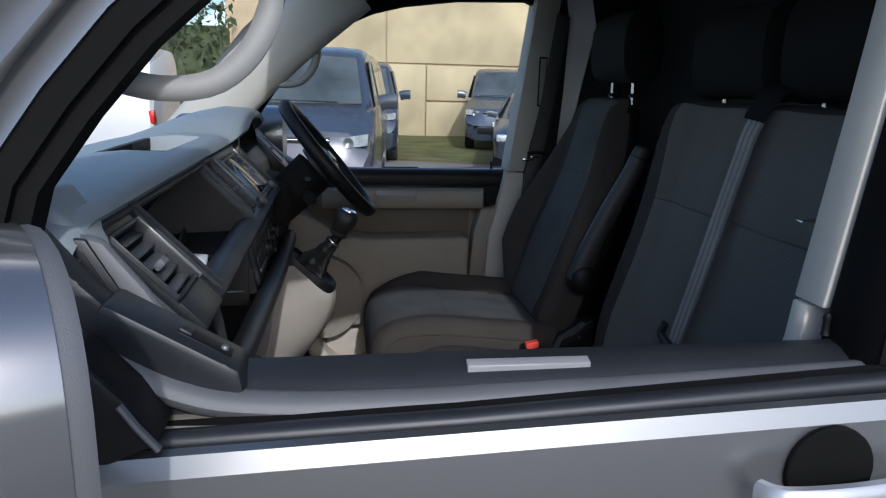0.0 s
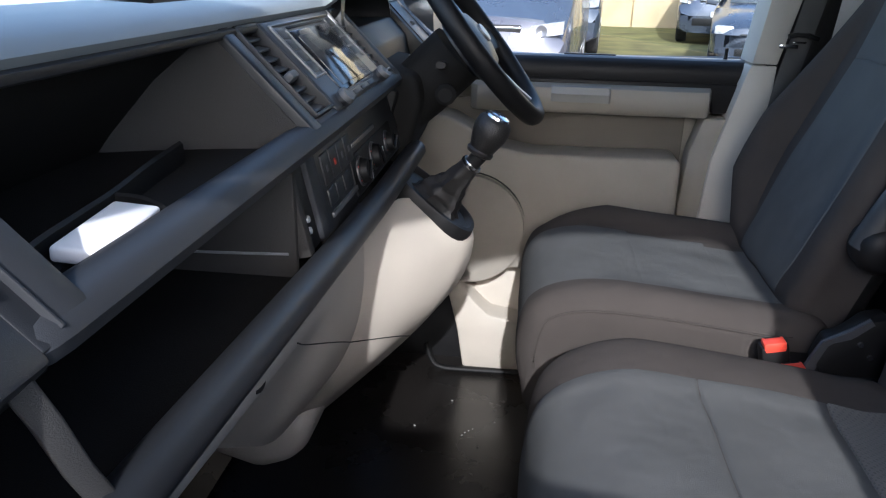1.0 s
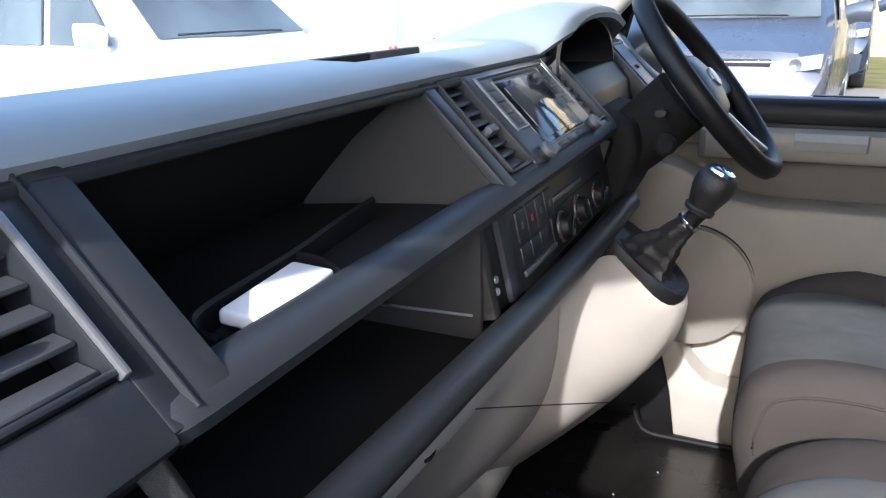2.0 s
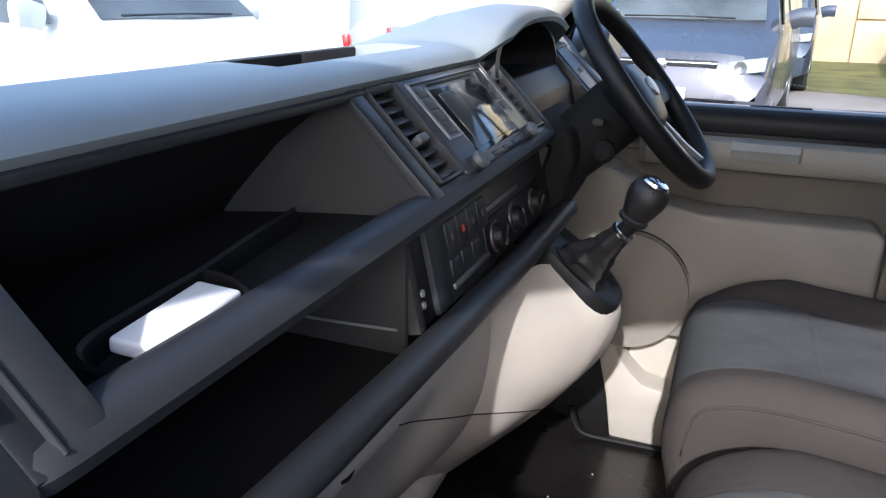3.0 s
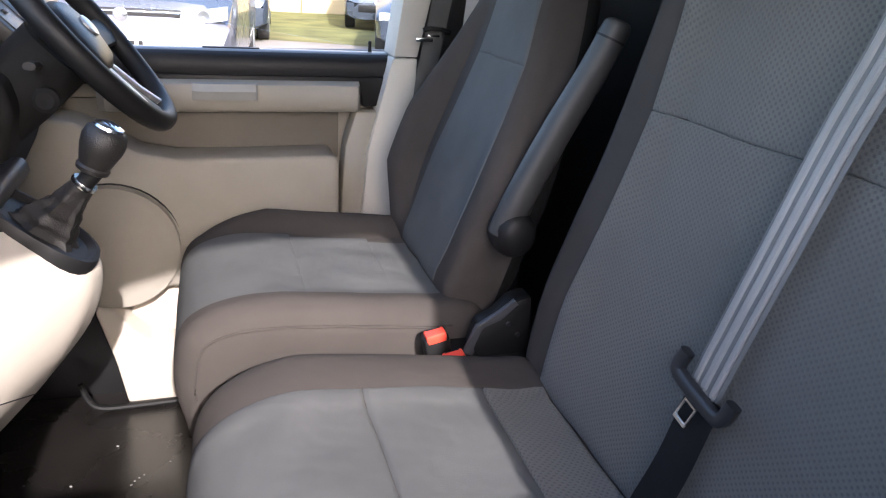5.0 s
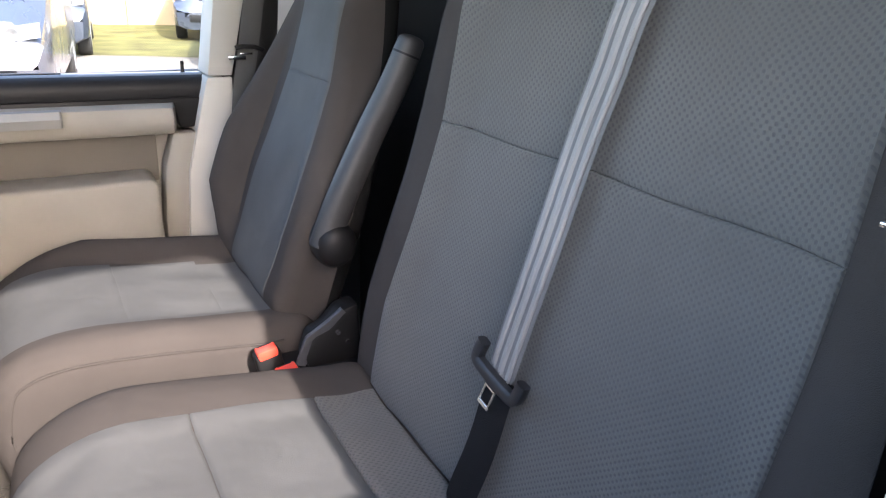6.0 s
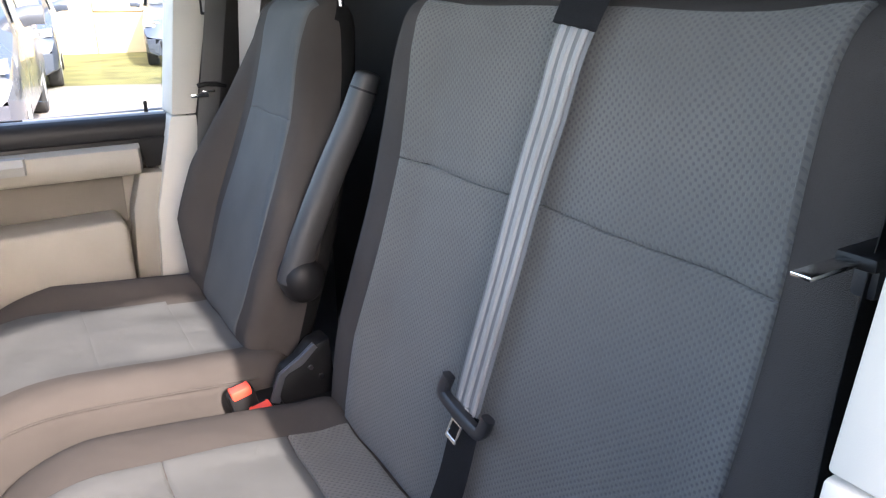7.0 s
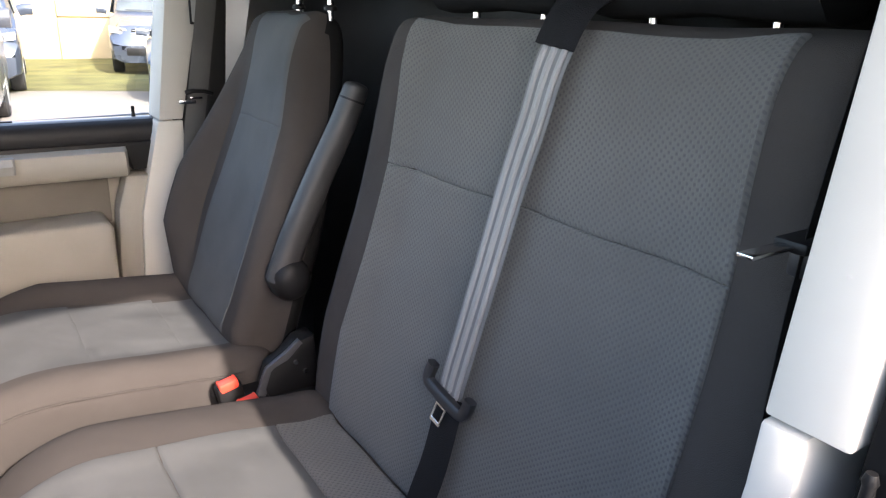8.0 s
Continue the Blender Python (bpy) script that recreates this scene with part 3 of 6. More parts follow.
def door_lining(d, yy, side):
    """The inside of a door below its rail."""
    a, b = yy(0.825, 0.88)
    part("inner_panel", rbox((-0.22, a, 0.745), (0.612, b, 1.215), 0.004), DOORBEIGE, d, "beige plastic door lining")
    # shade under the door pull, put into this strip's darker colour
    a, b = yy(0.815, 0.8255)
    part("recess_shade", rbox((-0.13, a, 1.02), (0.500, b, 1.150), 0.003), RECESS, d, "recess under the door pull, its shade put into a darker colour")
    a, b = yy(0.775, 0.83)
    part("upper_band", prism([(-0.20, 1.205), (0.603, 1.205), (0.600, 1.145), (0.548, 1.140), (0.535, 1.190), (-0.20, 1.180)], "y", a, b, 0.004), BLACK, d, "black band under the rail")
    sec = [(0.80, 1.196), (0.760, 1.196), (0.742, 1.190), (0.735, 1.175), (0.735, 1.150), (0.745, 1.137), (0.765, 1.132), (0.80, 1.134)]
    rings = []
    for x in (0.02, 0.035, 0.10, 0.30, 0.50, 0.528, 0.536):
        k = 0.7 if x in (0.02, 0.536) else 1.0
        rings.append([Vector((x, side * (0.80 - (0.80 - y) * k), z)) for y, z in sec])
    part("armrest_panel", loft(rings), DOORBEIGE, d, "beige padded pull panel")
    rings = [[Vector((x, side * (0.742 - 0.014 * k), 1.194)), Vector((x, side * (0.733 - 0.012 * k), 1.180)), Vector((x, side * (0.737 - 0.010 * k), 1.162)), Vector((x, side * 0.755, 1.160)), Vector((x, side * 0.76, 1.194))] for x, k in ((0.196, 0.3), (0.212, 1.0), (0.318, 1.0), (0.322, 0.6))]
    part("pull_handle", loft(rings), GRIP, d, "pale door pull")
    # map pocket with its lip
    pts = [(-0.14, 0.775), (-0.14, 1.14), (-0.02, 1.125), (0.03, 1.10), (0.09, 1.062), (0.16, 1.050), (0.30, 1.050), (0.47, 1.053), (0.484, 1.040), (0.487, 0.775)]
    a, b = yy(0.700, 0.81)
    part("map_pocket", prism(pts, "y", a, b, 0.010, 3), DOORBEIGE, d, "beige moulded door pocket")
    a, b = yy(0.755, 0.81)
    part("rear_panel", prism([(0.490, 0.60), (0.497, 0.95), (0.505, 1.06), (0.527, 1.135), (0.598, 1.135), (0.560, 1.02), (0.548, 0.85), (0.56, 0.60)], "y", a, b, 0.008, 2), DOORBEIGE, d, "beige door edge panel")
    # round speaker swelling in the pocket
    part("speaker_cover", lathe([(0.0, 0.012), (0.105, 0.011), (0.122, 0.007), (0.128, 0.0), (0.128, -0.02)], frame_of((0.028, side * 0.700, 0.872), (1, 0, 0), (0, 0, 1) if side < 0 else (0, 0, -1)), 32), DOORBEIGE, d, "round beige speaker cover")
    arc = [(0.028 + 0.1315 * math.cos(t), side * 0.6995, 0.872 + 0.1315 * math.sin(t)) for t in [radians(a) for a in range(15, 110, 8)]]
    part("speaker_groove", sweep(arc, 0.0045, 0.0035, 6, taper=lambda t: max(0.1, min(1, 4 * t))), BLACK, d)
    if side > 0:
        part("rail_scoop", rbox((0.22, side * 0.818 - 0.007, 1.2525), (0.333, side * 0.818 + 0.007, 1.2562), 0.0008), BLACK, d, "dark scoop in the rail")
    else:
        part("rail_scoop", prism([(-0.831, 1.2345), (-0.819, 1.2385), (-0.819, 1.2470), (-0.831, 1.2440)], "x", 0.213, 0.336, 0.001), mat("mid_grey_strip", (0.26, 0.26, 0.26), 0.4), d, "grey strip in the rail scoop")


part("lock_pin", lathe([(0.005, 0.0), (0.004, 0.004), (0.0035, 0.016), (0.0045, 0.019), (0.003, 0.024)], pose(0.612, -0.795, 1.253), 10), BLACK, near_door, "black lock pin")
door_lining(near_door, yy, -1)
far_door, yy = door_base(1, "driver_door", "grey van door with beige plastic lining")
door_lining(far_door, yy, 1)
part("lock_pin", lathe([(0.005, 0.0), (0.004, 0.004), (0.0035, 0.016), (0.0045, 0.019), (0.003, 0.024)], pose(0.567, 0.815, 1.253), 10), BLACK, far_door, "black lock pin")
outl = offset_outline(WINDOW, 0.006)
gl = bmesh.new()
gl.faces.new([gl.verts.new((x, lean(z) + 0.004, z)) for x, z in outl])
pane = part("window_pane", slab(gl, 0.003), GLASS, far_door, "clear side window")
pane.visible_shadow = False
part("mirror_housing", loft([[Vector((x, 1.03 + 0.11 * math.cos(a) * s, 1.33 + 0.10 * math.sin(a) * s)) for a in [2 * math.pi * k / 16 for k in range(16)]] for x, s in ((-0.235, 0.1), (-0.215, 0.75), (-0.16, 1.0), (-0.09, 1.0))]), PAINT, far_door, "grey metallic mirror cap")


# ---- dashboard ----
dash = thing("dashboard", "dark grey van dashboard with open shelves and beige lower panel", "dashboard")


def hood(x, y):
    """The swelling over the instruments."""
    s = max(0.0, 1 - (abs(y - 0.46) / 0.235) ** 2.6)
    return 0.052 * s ** 0.8 * max(0.0, min(1.0, (x + 0.42) / 0.22)) if y > 0.2 else 0.0


prof = [(-0.158, 1.364), (-0.153, 1.372), (-0.160, 1.381), (-0.18, 1.388), (-0.200, 1.391), (-0.206, 1.3915), (-0.26, 1.393), (-0.305, 1.3885), (-0.312, 1.3875), (-0.36, 1.378), (-0.44, 1.362), (-0.56, 1.335), (-0.78, 1.26)]
rows = []
def tray_dip(x, y):
    """The open tray sunk into the pad."""
    return 0.034 if -0.309 < x < -0.203 and -0.19 < y < 0.14 else 0.0


for i in range(161):
    y = -0.80 + 1.6 * i / 160
    tuck = 0.03 * max(0, (abs(y) - 0.70) / 0.10) ** 2
    rows.append([Vector((x + (0.035 * (1 if hood(-0.16, y) > 0 else 0) * min(1, hood(-0.2, y) / 0.03) if x > -0.2 else 0), y, z + hood(x, y) - tuck - tray_dip(x, y))) for x, z in prof])
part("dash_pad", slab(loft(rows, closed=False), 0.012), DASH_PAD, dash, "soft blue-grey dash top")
# tray lining: shade of the floor and left wall put into the darker colour
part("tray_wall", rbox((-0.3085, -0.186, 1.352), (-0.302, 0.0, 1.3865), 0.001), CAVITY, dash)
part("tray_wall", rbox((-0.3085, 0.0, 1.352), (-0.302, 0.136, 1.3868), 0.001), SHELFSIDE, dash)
part("tray_floor", rbox((-0.304, -0.184, 1.352), (-0.208, 0.134, 1.3615), 0.002), CAVITY, dash, "tray floor in the dash top, darkened for its shade")
part("pad_edge_trim", sweep([(-0.1565, y, 1.3605) for y in (-0.700, -0.4, 0.0, 0.245)], 0.012, 0.010, 10, 2.2), DASH_TOP, dash)

# sloping fascia: origin at its upper edge, x along the van's width, y down the slope, z outwards
TOP, FOOT = Vector((-0.160, 0, 1.366)), Vector((-0.064, 0, 1.268))
FA = frame_of(TOP, (0, 1, 0), FOOT - TOP)
FL = (FOOT - TOP).length


def fbox(y0, y1, v0, v1, d0, d1, r=0.003, seg=2):
    return rbox((y0, v0 * FL, d0), (y1, v1 * FL, d1), r, seg, FA)


if (FA.to_3x3() @ Vector((0, 0, 1))).x < 0:
    FA = FA @ Matrix.Diagonal((1, 1, -1, 1))
# jambs and bars of the fascia
part("shelf_jamb", fbox(-0.584, -0.556, -0.03, 1.05, -0.045, 0.004, 0.005), DASH_TOP, dash, "dark plastic jamb beside the shelf")
part("jamb_border", fbox(-0.6015, -0.5845, -0.02, 1.08, -0.045, 0.001, 0.002), DASH, dash, "dark strip between vent and shelf")
part("jamb_edge", fbox(-0.5862, -0.5842, 0.0, 1.05, -0.01, 0.0055, 0.0006), DASH_TOP, dash, "thin raised edge of the jamb")
part("shelf_jamb", fbox(-0.156, -0.128, -0.03, 1.03, -0.03, 0.003, 0.004), DASH, dash)
bar = [(-0.098, 1.260), (-0.092, 1.268), (-0.080, 1.2735), (-0.068, 1.2730), (-0.058, 1.268), (-0.0535, 1.260), (-0.056, 1.2515), (-0.065, 1.2465), (-0.098, 1.246)]
part("upper_bar", loft([[Vector((lerp(-0.078, x, k), y, lerp(1.254, z, k))) for x, z in bar] for y, k in ((-0.604, 0.45), (-0.602, 0.8), (-0.594, 0.95), (-0.58, 1.0), (-0.45, 1.0), (-0.3, 1.0), (0.0, 1.0), (0.20, 1.0), (0.300, 1.0))]), DASH_TOP, dash, "rounded blue-grey bar under the shelf")
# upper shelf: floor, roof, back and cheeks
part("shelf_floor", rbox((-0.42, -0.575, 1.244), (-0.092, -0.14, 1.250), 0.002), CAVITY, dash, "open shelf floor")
part("shelf_back", prism([(-0.295, 1.230), (-0.280, 1.236), (-0.210, 1.320), (-0.172, 1.3565), (-0.195, 1.364), (-0.25, 1.33)], "y", -0.575, -0.120), CAVITY, dash, "sloping back of the shelf, blackened for its shade")
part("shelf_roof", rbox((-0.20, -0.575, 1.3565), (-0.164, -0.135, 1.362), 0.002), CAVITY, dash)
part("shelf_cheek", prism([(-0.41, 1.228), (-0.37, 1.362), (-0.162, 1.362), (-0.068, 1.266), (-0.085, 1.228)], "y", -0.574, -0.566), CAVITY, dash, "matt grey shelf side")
rows = []
for k in range(9):
    t = k / 8
    x_top, x_bot = lerp(-0.164, -0.190, t), lerp(-0.070, -0.282, t)
    bend = 0.030 * t ** 2.0
    rows.append([Vector((lerp(x_bot, x_top, s), -0.153 - bend - 0.03 * (1 - s) * t, lerp(1.230 if t > 0.1 else 1.262, 1.361, s))) for s in (0, 0.25, 0.5, 0.75, 1.0)])
part("shelf_cheek", slab(loft(rows, closed=False), 0.004), SHELFSIDE, dash, "matt grey-brown curved shelf side")
# tray with a raised rim on the shelf floor
rim = smooth_path([(-0.094, -0.528, 1.258), (-0.118, -0.522, 1.258), (-0.134, -0.500, 1.258), (-0.142, -0.44, 1.258), (-0.148, -0.385, 1.258), (-0.160, -0.31, 1.259), (-0.168, -0.235, 1.260)], 5)
part("tray_rim", sweep(rim, 0.006, 0.024, 8, 3), BLACK, dash, "black tray rim")
part("tray_divider", sweep(smooth_path([(-0.147, -0.386, 1.258), (-0.128, -0.386, 1.257), (-0.108, -0.392, 1.254), (-0.092, -0.402, 1.250)], 3), 0.005, 0.020, 8, 3), BLACK, dash)


# vents
def vent(y0, y1, v0, v1, slats, frame_mat, knob=True):
    w = part("vent", fbox(y0, y1, v0, v1, -0.035, -0.030, 0.001), BLACK, dash, "black air vent with tilted slats")
    t = 0.004
    for a in ((y0, y0 + t, v0, v1), (y1 - t, y1, v0, v1), (y0, y1, v0, v0 + 0.03), (y0, y1, v1 - 0.03, v1)):
        part("vent_frame", fbox(*a, -0.03, 0.005, 0.0015), frame_mat, w)
    for i in range(slats):
        v = lerp(v0 + 0.09, v1 - 0.09, i / (slats - 1)) * FL
        m = FA @ pose((y0 + y1) / 2, v, -0.008, 38, 0, 0)
        part("slat", rbox((-(y1 - y0) / 2 + t, -0.0075, -0.0016), ((y1 - y0) / 2 - t, 0.0075, 0.0016), 0.0012, 1, m), SLAT, w)
    if knob:
        v = lerp(v0, v1, 0.58) * FL
        part("vent_tab", rbox(((y0 + y1) / 2 - 0.011, v - 0.005, -0.006), ((y0 + y1) / 2 + 0.011, v + 0.005, 0.008), 0.003, 2, FA), MIDGREY, w, "grey vent tab")
    return w


# outer passenger vent in its surround
part("vent_surround", fbox(-0.735, -0.705, 0.0, 1.12, -0.04, 0.002, 0.006), DASH, dash, "dark surround of the side vent")
part("vent_surround", fbox(-0.705, -0.600, 0.82, 1.12, -0.04, 0.001, 0.004), DASH, dash)
part("vent_surround", fbox(-0.705, -0.600, -0.03, 0.14, -0.04, 0.001, 0.004), DASH, dash)
vent(-0.704, -0.604, 0.14, 0.82, 5, DASH)
part("vent_edge", fbox(-0.6070, -0.6025, 0.14, 0.84, 0.0, 0.0080, 0.0018), BEZEL, dash, "thin dull silver vent edge")
part("dash_end", prism([(-0.40, 1.340), (-0.20, 1.366), (-0.160, 1.368), (-0.136, 1.360), (-0.068, 1.268), (-0.060, 1.20), (-0.10, 1.10), (-0.40, 1.10)], "y", -0.756, -0.738, 0.005), MIDGREY, dash, "grey end panel of the dashboard")
part("dash_end_trim", prism([(-0.146, 1.368), (-0.130, 1.362), (-0.096, 1.318), (-0.062, 1.266), (-0.086, 1.270), (-0.108, 1.300), (-0.128, 1.335)], "y", -0.772, -0.7565, 0.004), mat("mid_grey_trim", (0.13, 0.132, 0.135), 0.6, grain=0.1, vary=0.08), dash, "mid-grey strip beside the dashboard")
dv = part("demister_vent", prism([(-0.170, 1.366), (-0.146, 1.364), (-0.110, 1.300), (-0.116, 1.294), (-0.152, 1.310)], "y", -0.766, -0.7565, 0.003), DASH, dash, "dark triangular demister vent")
part("vent_mouth", prism([(-0.160, 1.356), (-0.149, 1.353), (-0.122, 1.306), (-0.148, 1.317)], "y", -0.7675, -0.7655, 0.0008), BLACK, dv)
for k in range(4):
    x, z = lerp(-0.154, -0.130, k / 3), lerp(1.345, 1.315, k / 3)
    part("slat", rbox((x - 0.006, -0.7690, z - 0.0010), (x + 0.005, -0.7670, z + 0.0010), 0.0006, 1), DASH, dv)
corner = prism([(-0.758, -0.06), (-0.655, -0.05), (-0.682, 0.03 * FL), (-0.703, 0.12 * FL), (-0.712, 0.20 * FL), (-0.726, 0.24 * FL), (-0.752, 0.24 * FL)], "z", -0.06, 0.006, 0.010, 4)
corner.transform(FA)
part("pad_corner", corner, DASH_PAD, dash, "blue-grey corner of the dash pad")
part("end_screw", lathe([(0.0055, 0.0), (0.005, 0.003), (0.002, 0.002), (0, 0.002)], frame_of((-0.182, -0.7565, 1.366), (1, 0, 0), (0, 0, 1)), 12), BLACK, dash, "small dark screw")
# centre panel: vents, radio, blank panel
part("centre_panel", fbox(-0.128, 0.300, -0.03, 0.02, -0.03, 0.002, 0.003), DASH, dash, "dark centre panel")
part("centre_panel", fbox(-0.128, 0.300, 0.93, 1.04, -0.03, 0.002, 0.003), RADIO, dash)
vent(-0.122, -0.058, 0.02, 0.93, 8, DASH)
vent(0.222, 0.282, 0.02, 0.93, 8, DASH, False)
part("centre_panel", fbox(0.282, 0.304, 0.0, 1.04, -0.03, 0.005, 0.003), DASH_TOP, dash)
radio = part("radio", fbox(-0.056, 0.220, 0.02, 0.985, -0.045, 0.005, 0.005, 3), RADIO, dash, "car radio with a dark screen and two knobs")
R0, R1 = -0.040, 0.206
part("bezel", fbox(R0, R1, 0.085, 0.105, 0.003, 0.0075, 0.0015), BEZEL, radio, "thin silver bezel")
part("bezel", fbox(0.0, 0.165, 0.870, 0.888, 0.003, 0.0075, 0.0015), BEZEL, radio)
part("bezel", fbox(R0, R0 + 0.006, 0.085, 0.65, 0.003, 0.0075, 0.0015), BEZEL, radio)
part("bezel", fbox(R0 + 0.038, R0 + 0.041, 0.16, 0.65, 0.003, 0.0075, 0.0012), BEZEL, radio)
part("bezel", fbox(R0, R0 + 0.041, 0.64, 0.66, 0.003, 0.0075, 0.0012), BEZEL, radio)
part("bezel", fbox(R1 - 0.004, R1, 0.085, 0.65, 0.003, 0.0075, 0.0015), BEZEL, radio)
part("screen_frame", fbox(0.002, 0.168, 0.18, 0.87, 0.002, 0.0065, 0.002), GLOSS, radio, "gloss black screen surround")
part("screen", fbox(0.018, 0.150, 0.25, 0.82, 0.003, 0.0075, 0.001), SCREEN, radio, "dark glossy screen")
part("disc_slot", fbox(0.010, 0.160, 0.125, 0.155, 0.003, 0.0060, 0.001), BLACK, radio)
for i in range(4):
    part("button", fbox(-0.034, -0.006, 0.13 + 0.125 * i, 0.235 + 0.125 * i, 0.003, 0.0065, 0.002), DASH, radio)
    part("button", fbox(0.172, 0.200, 0.13 + 0.125 * i, 0.235 + 0.125 * i, 0.003, 0.0065, 0.002), DASH, radio)
for y in (-0.024, 0.192):
    part("knob", lathe([(0.0105, 0.0), (0.0105, 0.007), (0.0098, 0.011), (0.008, 0.012), (0.0, 0.012)], FA @ pose(y, 0.925 * FL, 0.004), 20), DASH, radio, "grey rotary knob")
    part("knob_rim", lathe([(0.0108, 0.006), (0.0108, 0.0100), (0.0095, 0.0128), (0.0080, 0.0125)], FA @ pose(y, 0.925 * FL, 0.004), 20), MIDGREY, radio)
for i in range(3):
    part("button", fbox(0.035 + 0.04 * i, 0.068 + 0.04 * i, 0.905, 0.955, 0.003, 0.0065, 0.002), DASH, radio)

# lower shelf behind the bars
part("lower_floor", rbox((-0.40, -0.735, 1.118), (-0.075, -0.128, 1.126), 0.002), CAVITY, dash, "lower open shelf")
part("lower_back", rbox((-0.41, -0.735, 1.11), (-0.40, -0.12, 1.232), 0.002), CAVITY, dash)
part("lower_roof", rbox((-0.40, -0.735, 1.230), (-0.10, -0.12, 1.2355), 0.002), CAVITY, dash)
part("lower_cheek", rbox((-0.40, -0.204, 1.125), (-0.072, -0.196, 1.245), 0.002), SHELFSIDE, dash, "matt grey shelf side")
part("shelf_strut", sweep([(-0.066, -0.612, 1.252), (-0.063, -0.602, 1.225), (-0.060, -0.591, 1.19), (-0.055, -0.580, 1.160)], 0.014, 0.017, 16, 7, up=Vector((0.8, -0.6, 0))), ARMGREY, dash, "dark grey strut between the bars")
part("glove_edge", sweep([(-0.080, -0.206, 1.1525), (-0.15, -0.208, 1.1505), (-0.215, -0.208, 1.149)], 0.003, 0.003, 6), SATIN, dash, "thin bright edge in the shelf")
lb = [(-0.076, 1.120), (-0.073, 1.132), (-0.065, 1.1405), (-0.055, 1.1435), (-0.046, 1.1405), (-0.040, 1.133), (-0.0385, 1.123), (-0.043, 1.115), (-0.054, 1.110), (-0.076, 1.109)]
part("lower_bar", loft([[Vector((x + 0.018 + 0.022 * min(0, y + 0.05), y, z + 0.008 - 0.028 * min(0, y - 0.1))) for x, z in lb] for y in (-0.735, -0.6, -0.45, -0.3, -0.15, 0.0, 0.1, 0.2, 0.30, 0.345)]), DASH, dash, "rounded dark bar under the lower shelf")

# heater controls on a panel that leans back under the bar
LM = frame_of((-0.0605, 0.0, 1.150), (0, 1, 0), (-0.215, 0, 0.977))
if (LM.to_3x3() @ Vector((0, 0, 1))).x < 0:
    LM = LM @ Matrix.Diagonal((1, 1, -1, 1))


def hbox(y0, y1, v0, v1, d0, d1, r=0.0015, seg=2):
    """A box on the heater panel: along the van's width, up the panel, outwards."""
    return rbox((y0, v0, d0), (y1, v1, d1), r, seg, LM)


hp = part("heater_panel", hbox(-0.118, 0.340, -0.006, 0.100, -0.05, 0.0, 0.003), DASH, dash, "dark grey heater control panel")
part("panel_border", hbox(-0.148, -0.116, -0.004, 0.092, -0.04, 0.003, 0.004), DASH_TOP, hp, "rounded panel border")
well = part("side_strip", hbox(-0.180, -0.1485, -0.004, 0.090, -0.04, -0.003, 0.002), BLACK, hp, "black strip with two small screws")
for v in (0.018, 0.030):
    part("screw", lathe([(0.0042, 0.0), (0.0036, 0.002), (0.0012, 0.0012), (0.0, 0.0012)], LM @ pose(-0.176 + 0.2 * v, v, -0.003), 12), SATIN, well, "small bright screw")
part("side_post", hbox(-0.196, -0.1805, -0.004, 0.088, -0.04, 0.001, 0.003), SHELFSIDE, hp, "grey-brown post beside the shelf")
part("control_plate", hbox(0.012, 0.262, -0.002, 0.050, -0.002, 0.0022, 0.004), BLACK, hp, "black plate round the heater knobs")
for y, v, r, turn in ((0.046, 0.024, 0.0175, 140), (0.124, 0.026, 0.0175, 20), (0.218, 0.024, 0.0165, -60)):
    KM2 = LM @ pose(y, v, 0.002)
    ring = part("knob_ring", lathe([(r * 1.16, -0.002), (r * 1.16, 0.0015), (r * 1.10, 0.0030), (r * 1.02, 0.0030)], KM2, 28), SLAT, hp, "grey scale ring")
    for k in range(9):
        if (k + int(y * 50)) % 2 == 0:
            a = radians(-30 + 30 * k)
            part("scale_mark", rbox((-0.0009, r * 1.05, 0.0028), (0.0009, r * 1.13, 0.0036), 0.0002, 1, KM2 @ pose(0, 0, 0, 0, 0, -120 + 30 * k)), RED if k > 5 else BEZEL, ring)
    body = []
    for rr, h in ((1.0, 0.0), (1.0, 0.004), (0.94, 0.006), (0.90, 0.0115), (0.84, 0.013), (0.0, 0.0133)):
        body.append([KM2 @ Vector((r * rr * (1 - (0.03 if k % 2 and 0.8 < rr < 0.99 else 0)) * math.cos(2 * math.pi * k / 40), r * rr * (1 - (0.03 if k % 2 and 0.8 < rr < 0.99 else 0)) * math.sin(2 * math.pi * k / 40), h)) for k in range(40)])
    knob = part("heater_knob", loft(body), BLACK, hp, "black ribbed rotary heater knob", angle=30)
    part("knob_grip", rbox((-0.0035, -r * 0.80, 0.012), (0.0035, r * 0.80, 0.0170), 0.002, 2, KM2 @ pose(0, 0, 0, 0, 0, turn)), GLOSS, knob)
    part("knob_mark", rbox((-0.0012, r * 0.30, 0.0165), (0.0012, r * 0.76, 0.0177), 0.0004, 1, KM2 @ pose(0, 0, 0, 0, 0, turn)), SATIN, knob, "pale pointer mark")
for y0, y1, v in ((0.030, 0.162, 0.0615), (-0.100, 0.016, 0.0105)):
    part("slider_bar", hbox(y0, y1, v - 0.0032, v + 0.0032, -0.002, 0.0030, 0.0012), BEZEL, hp, "thin dull silver bar")
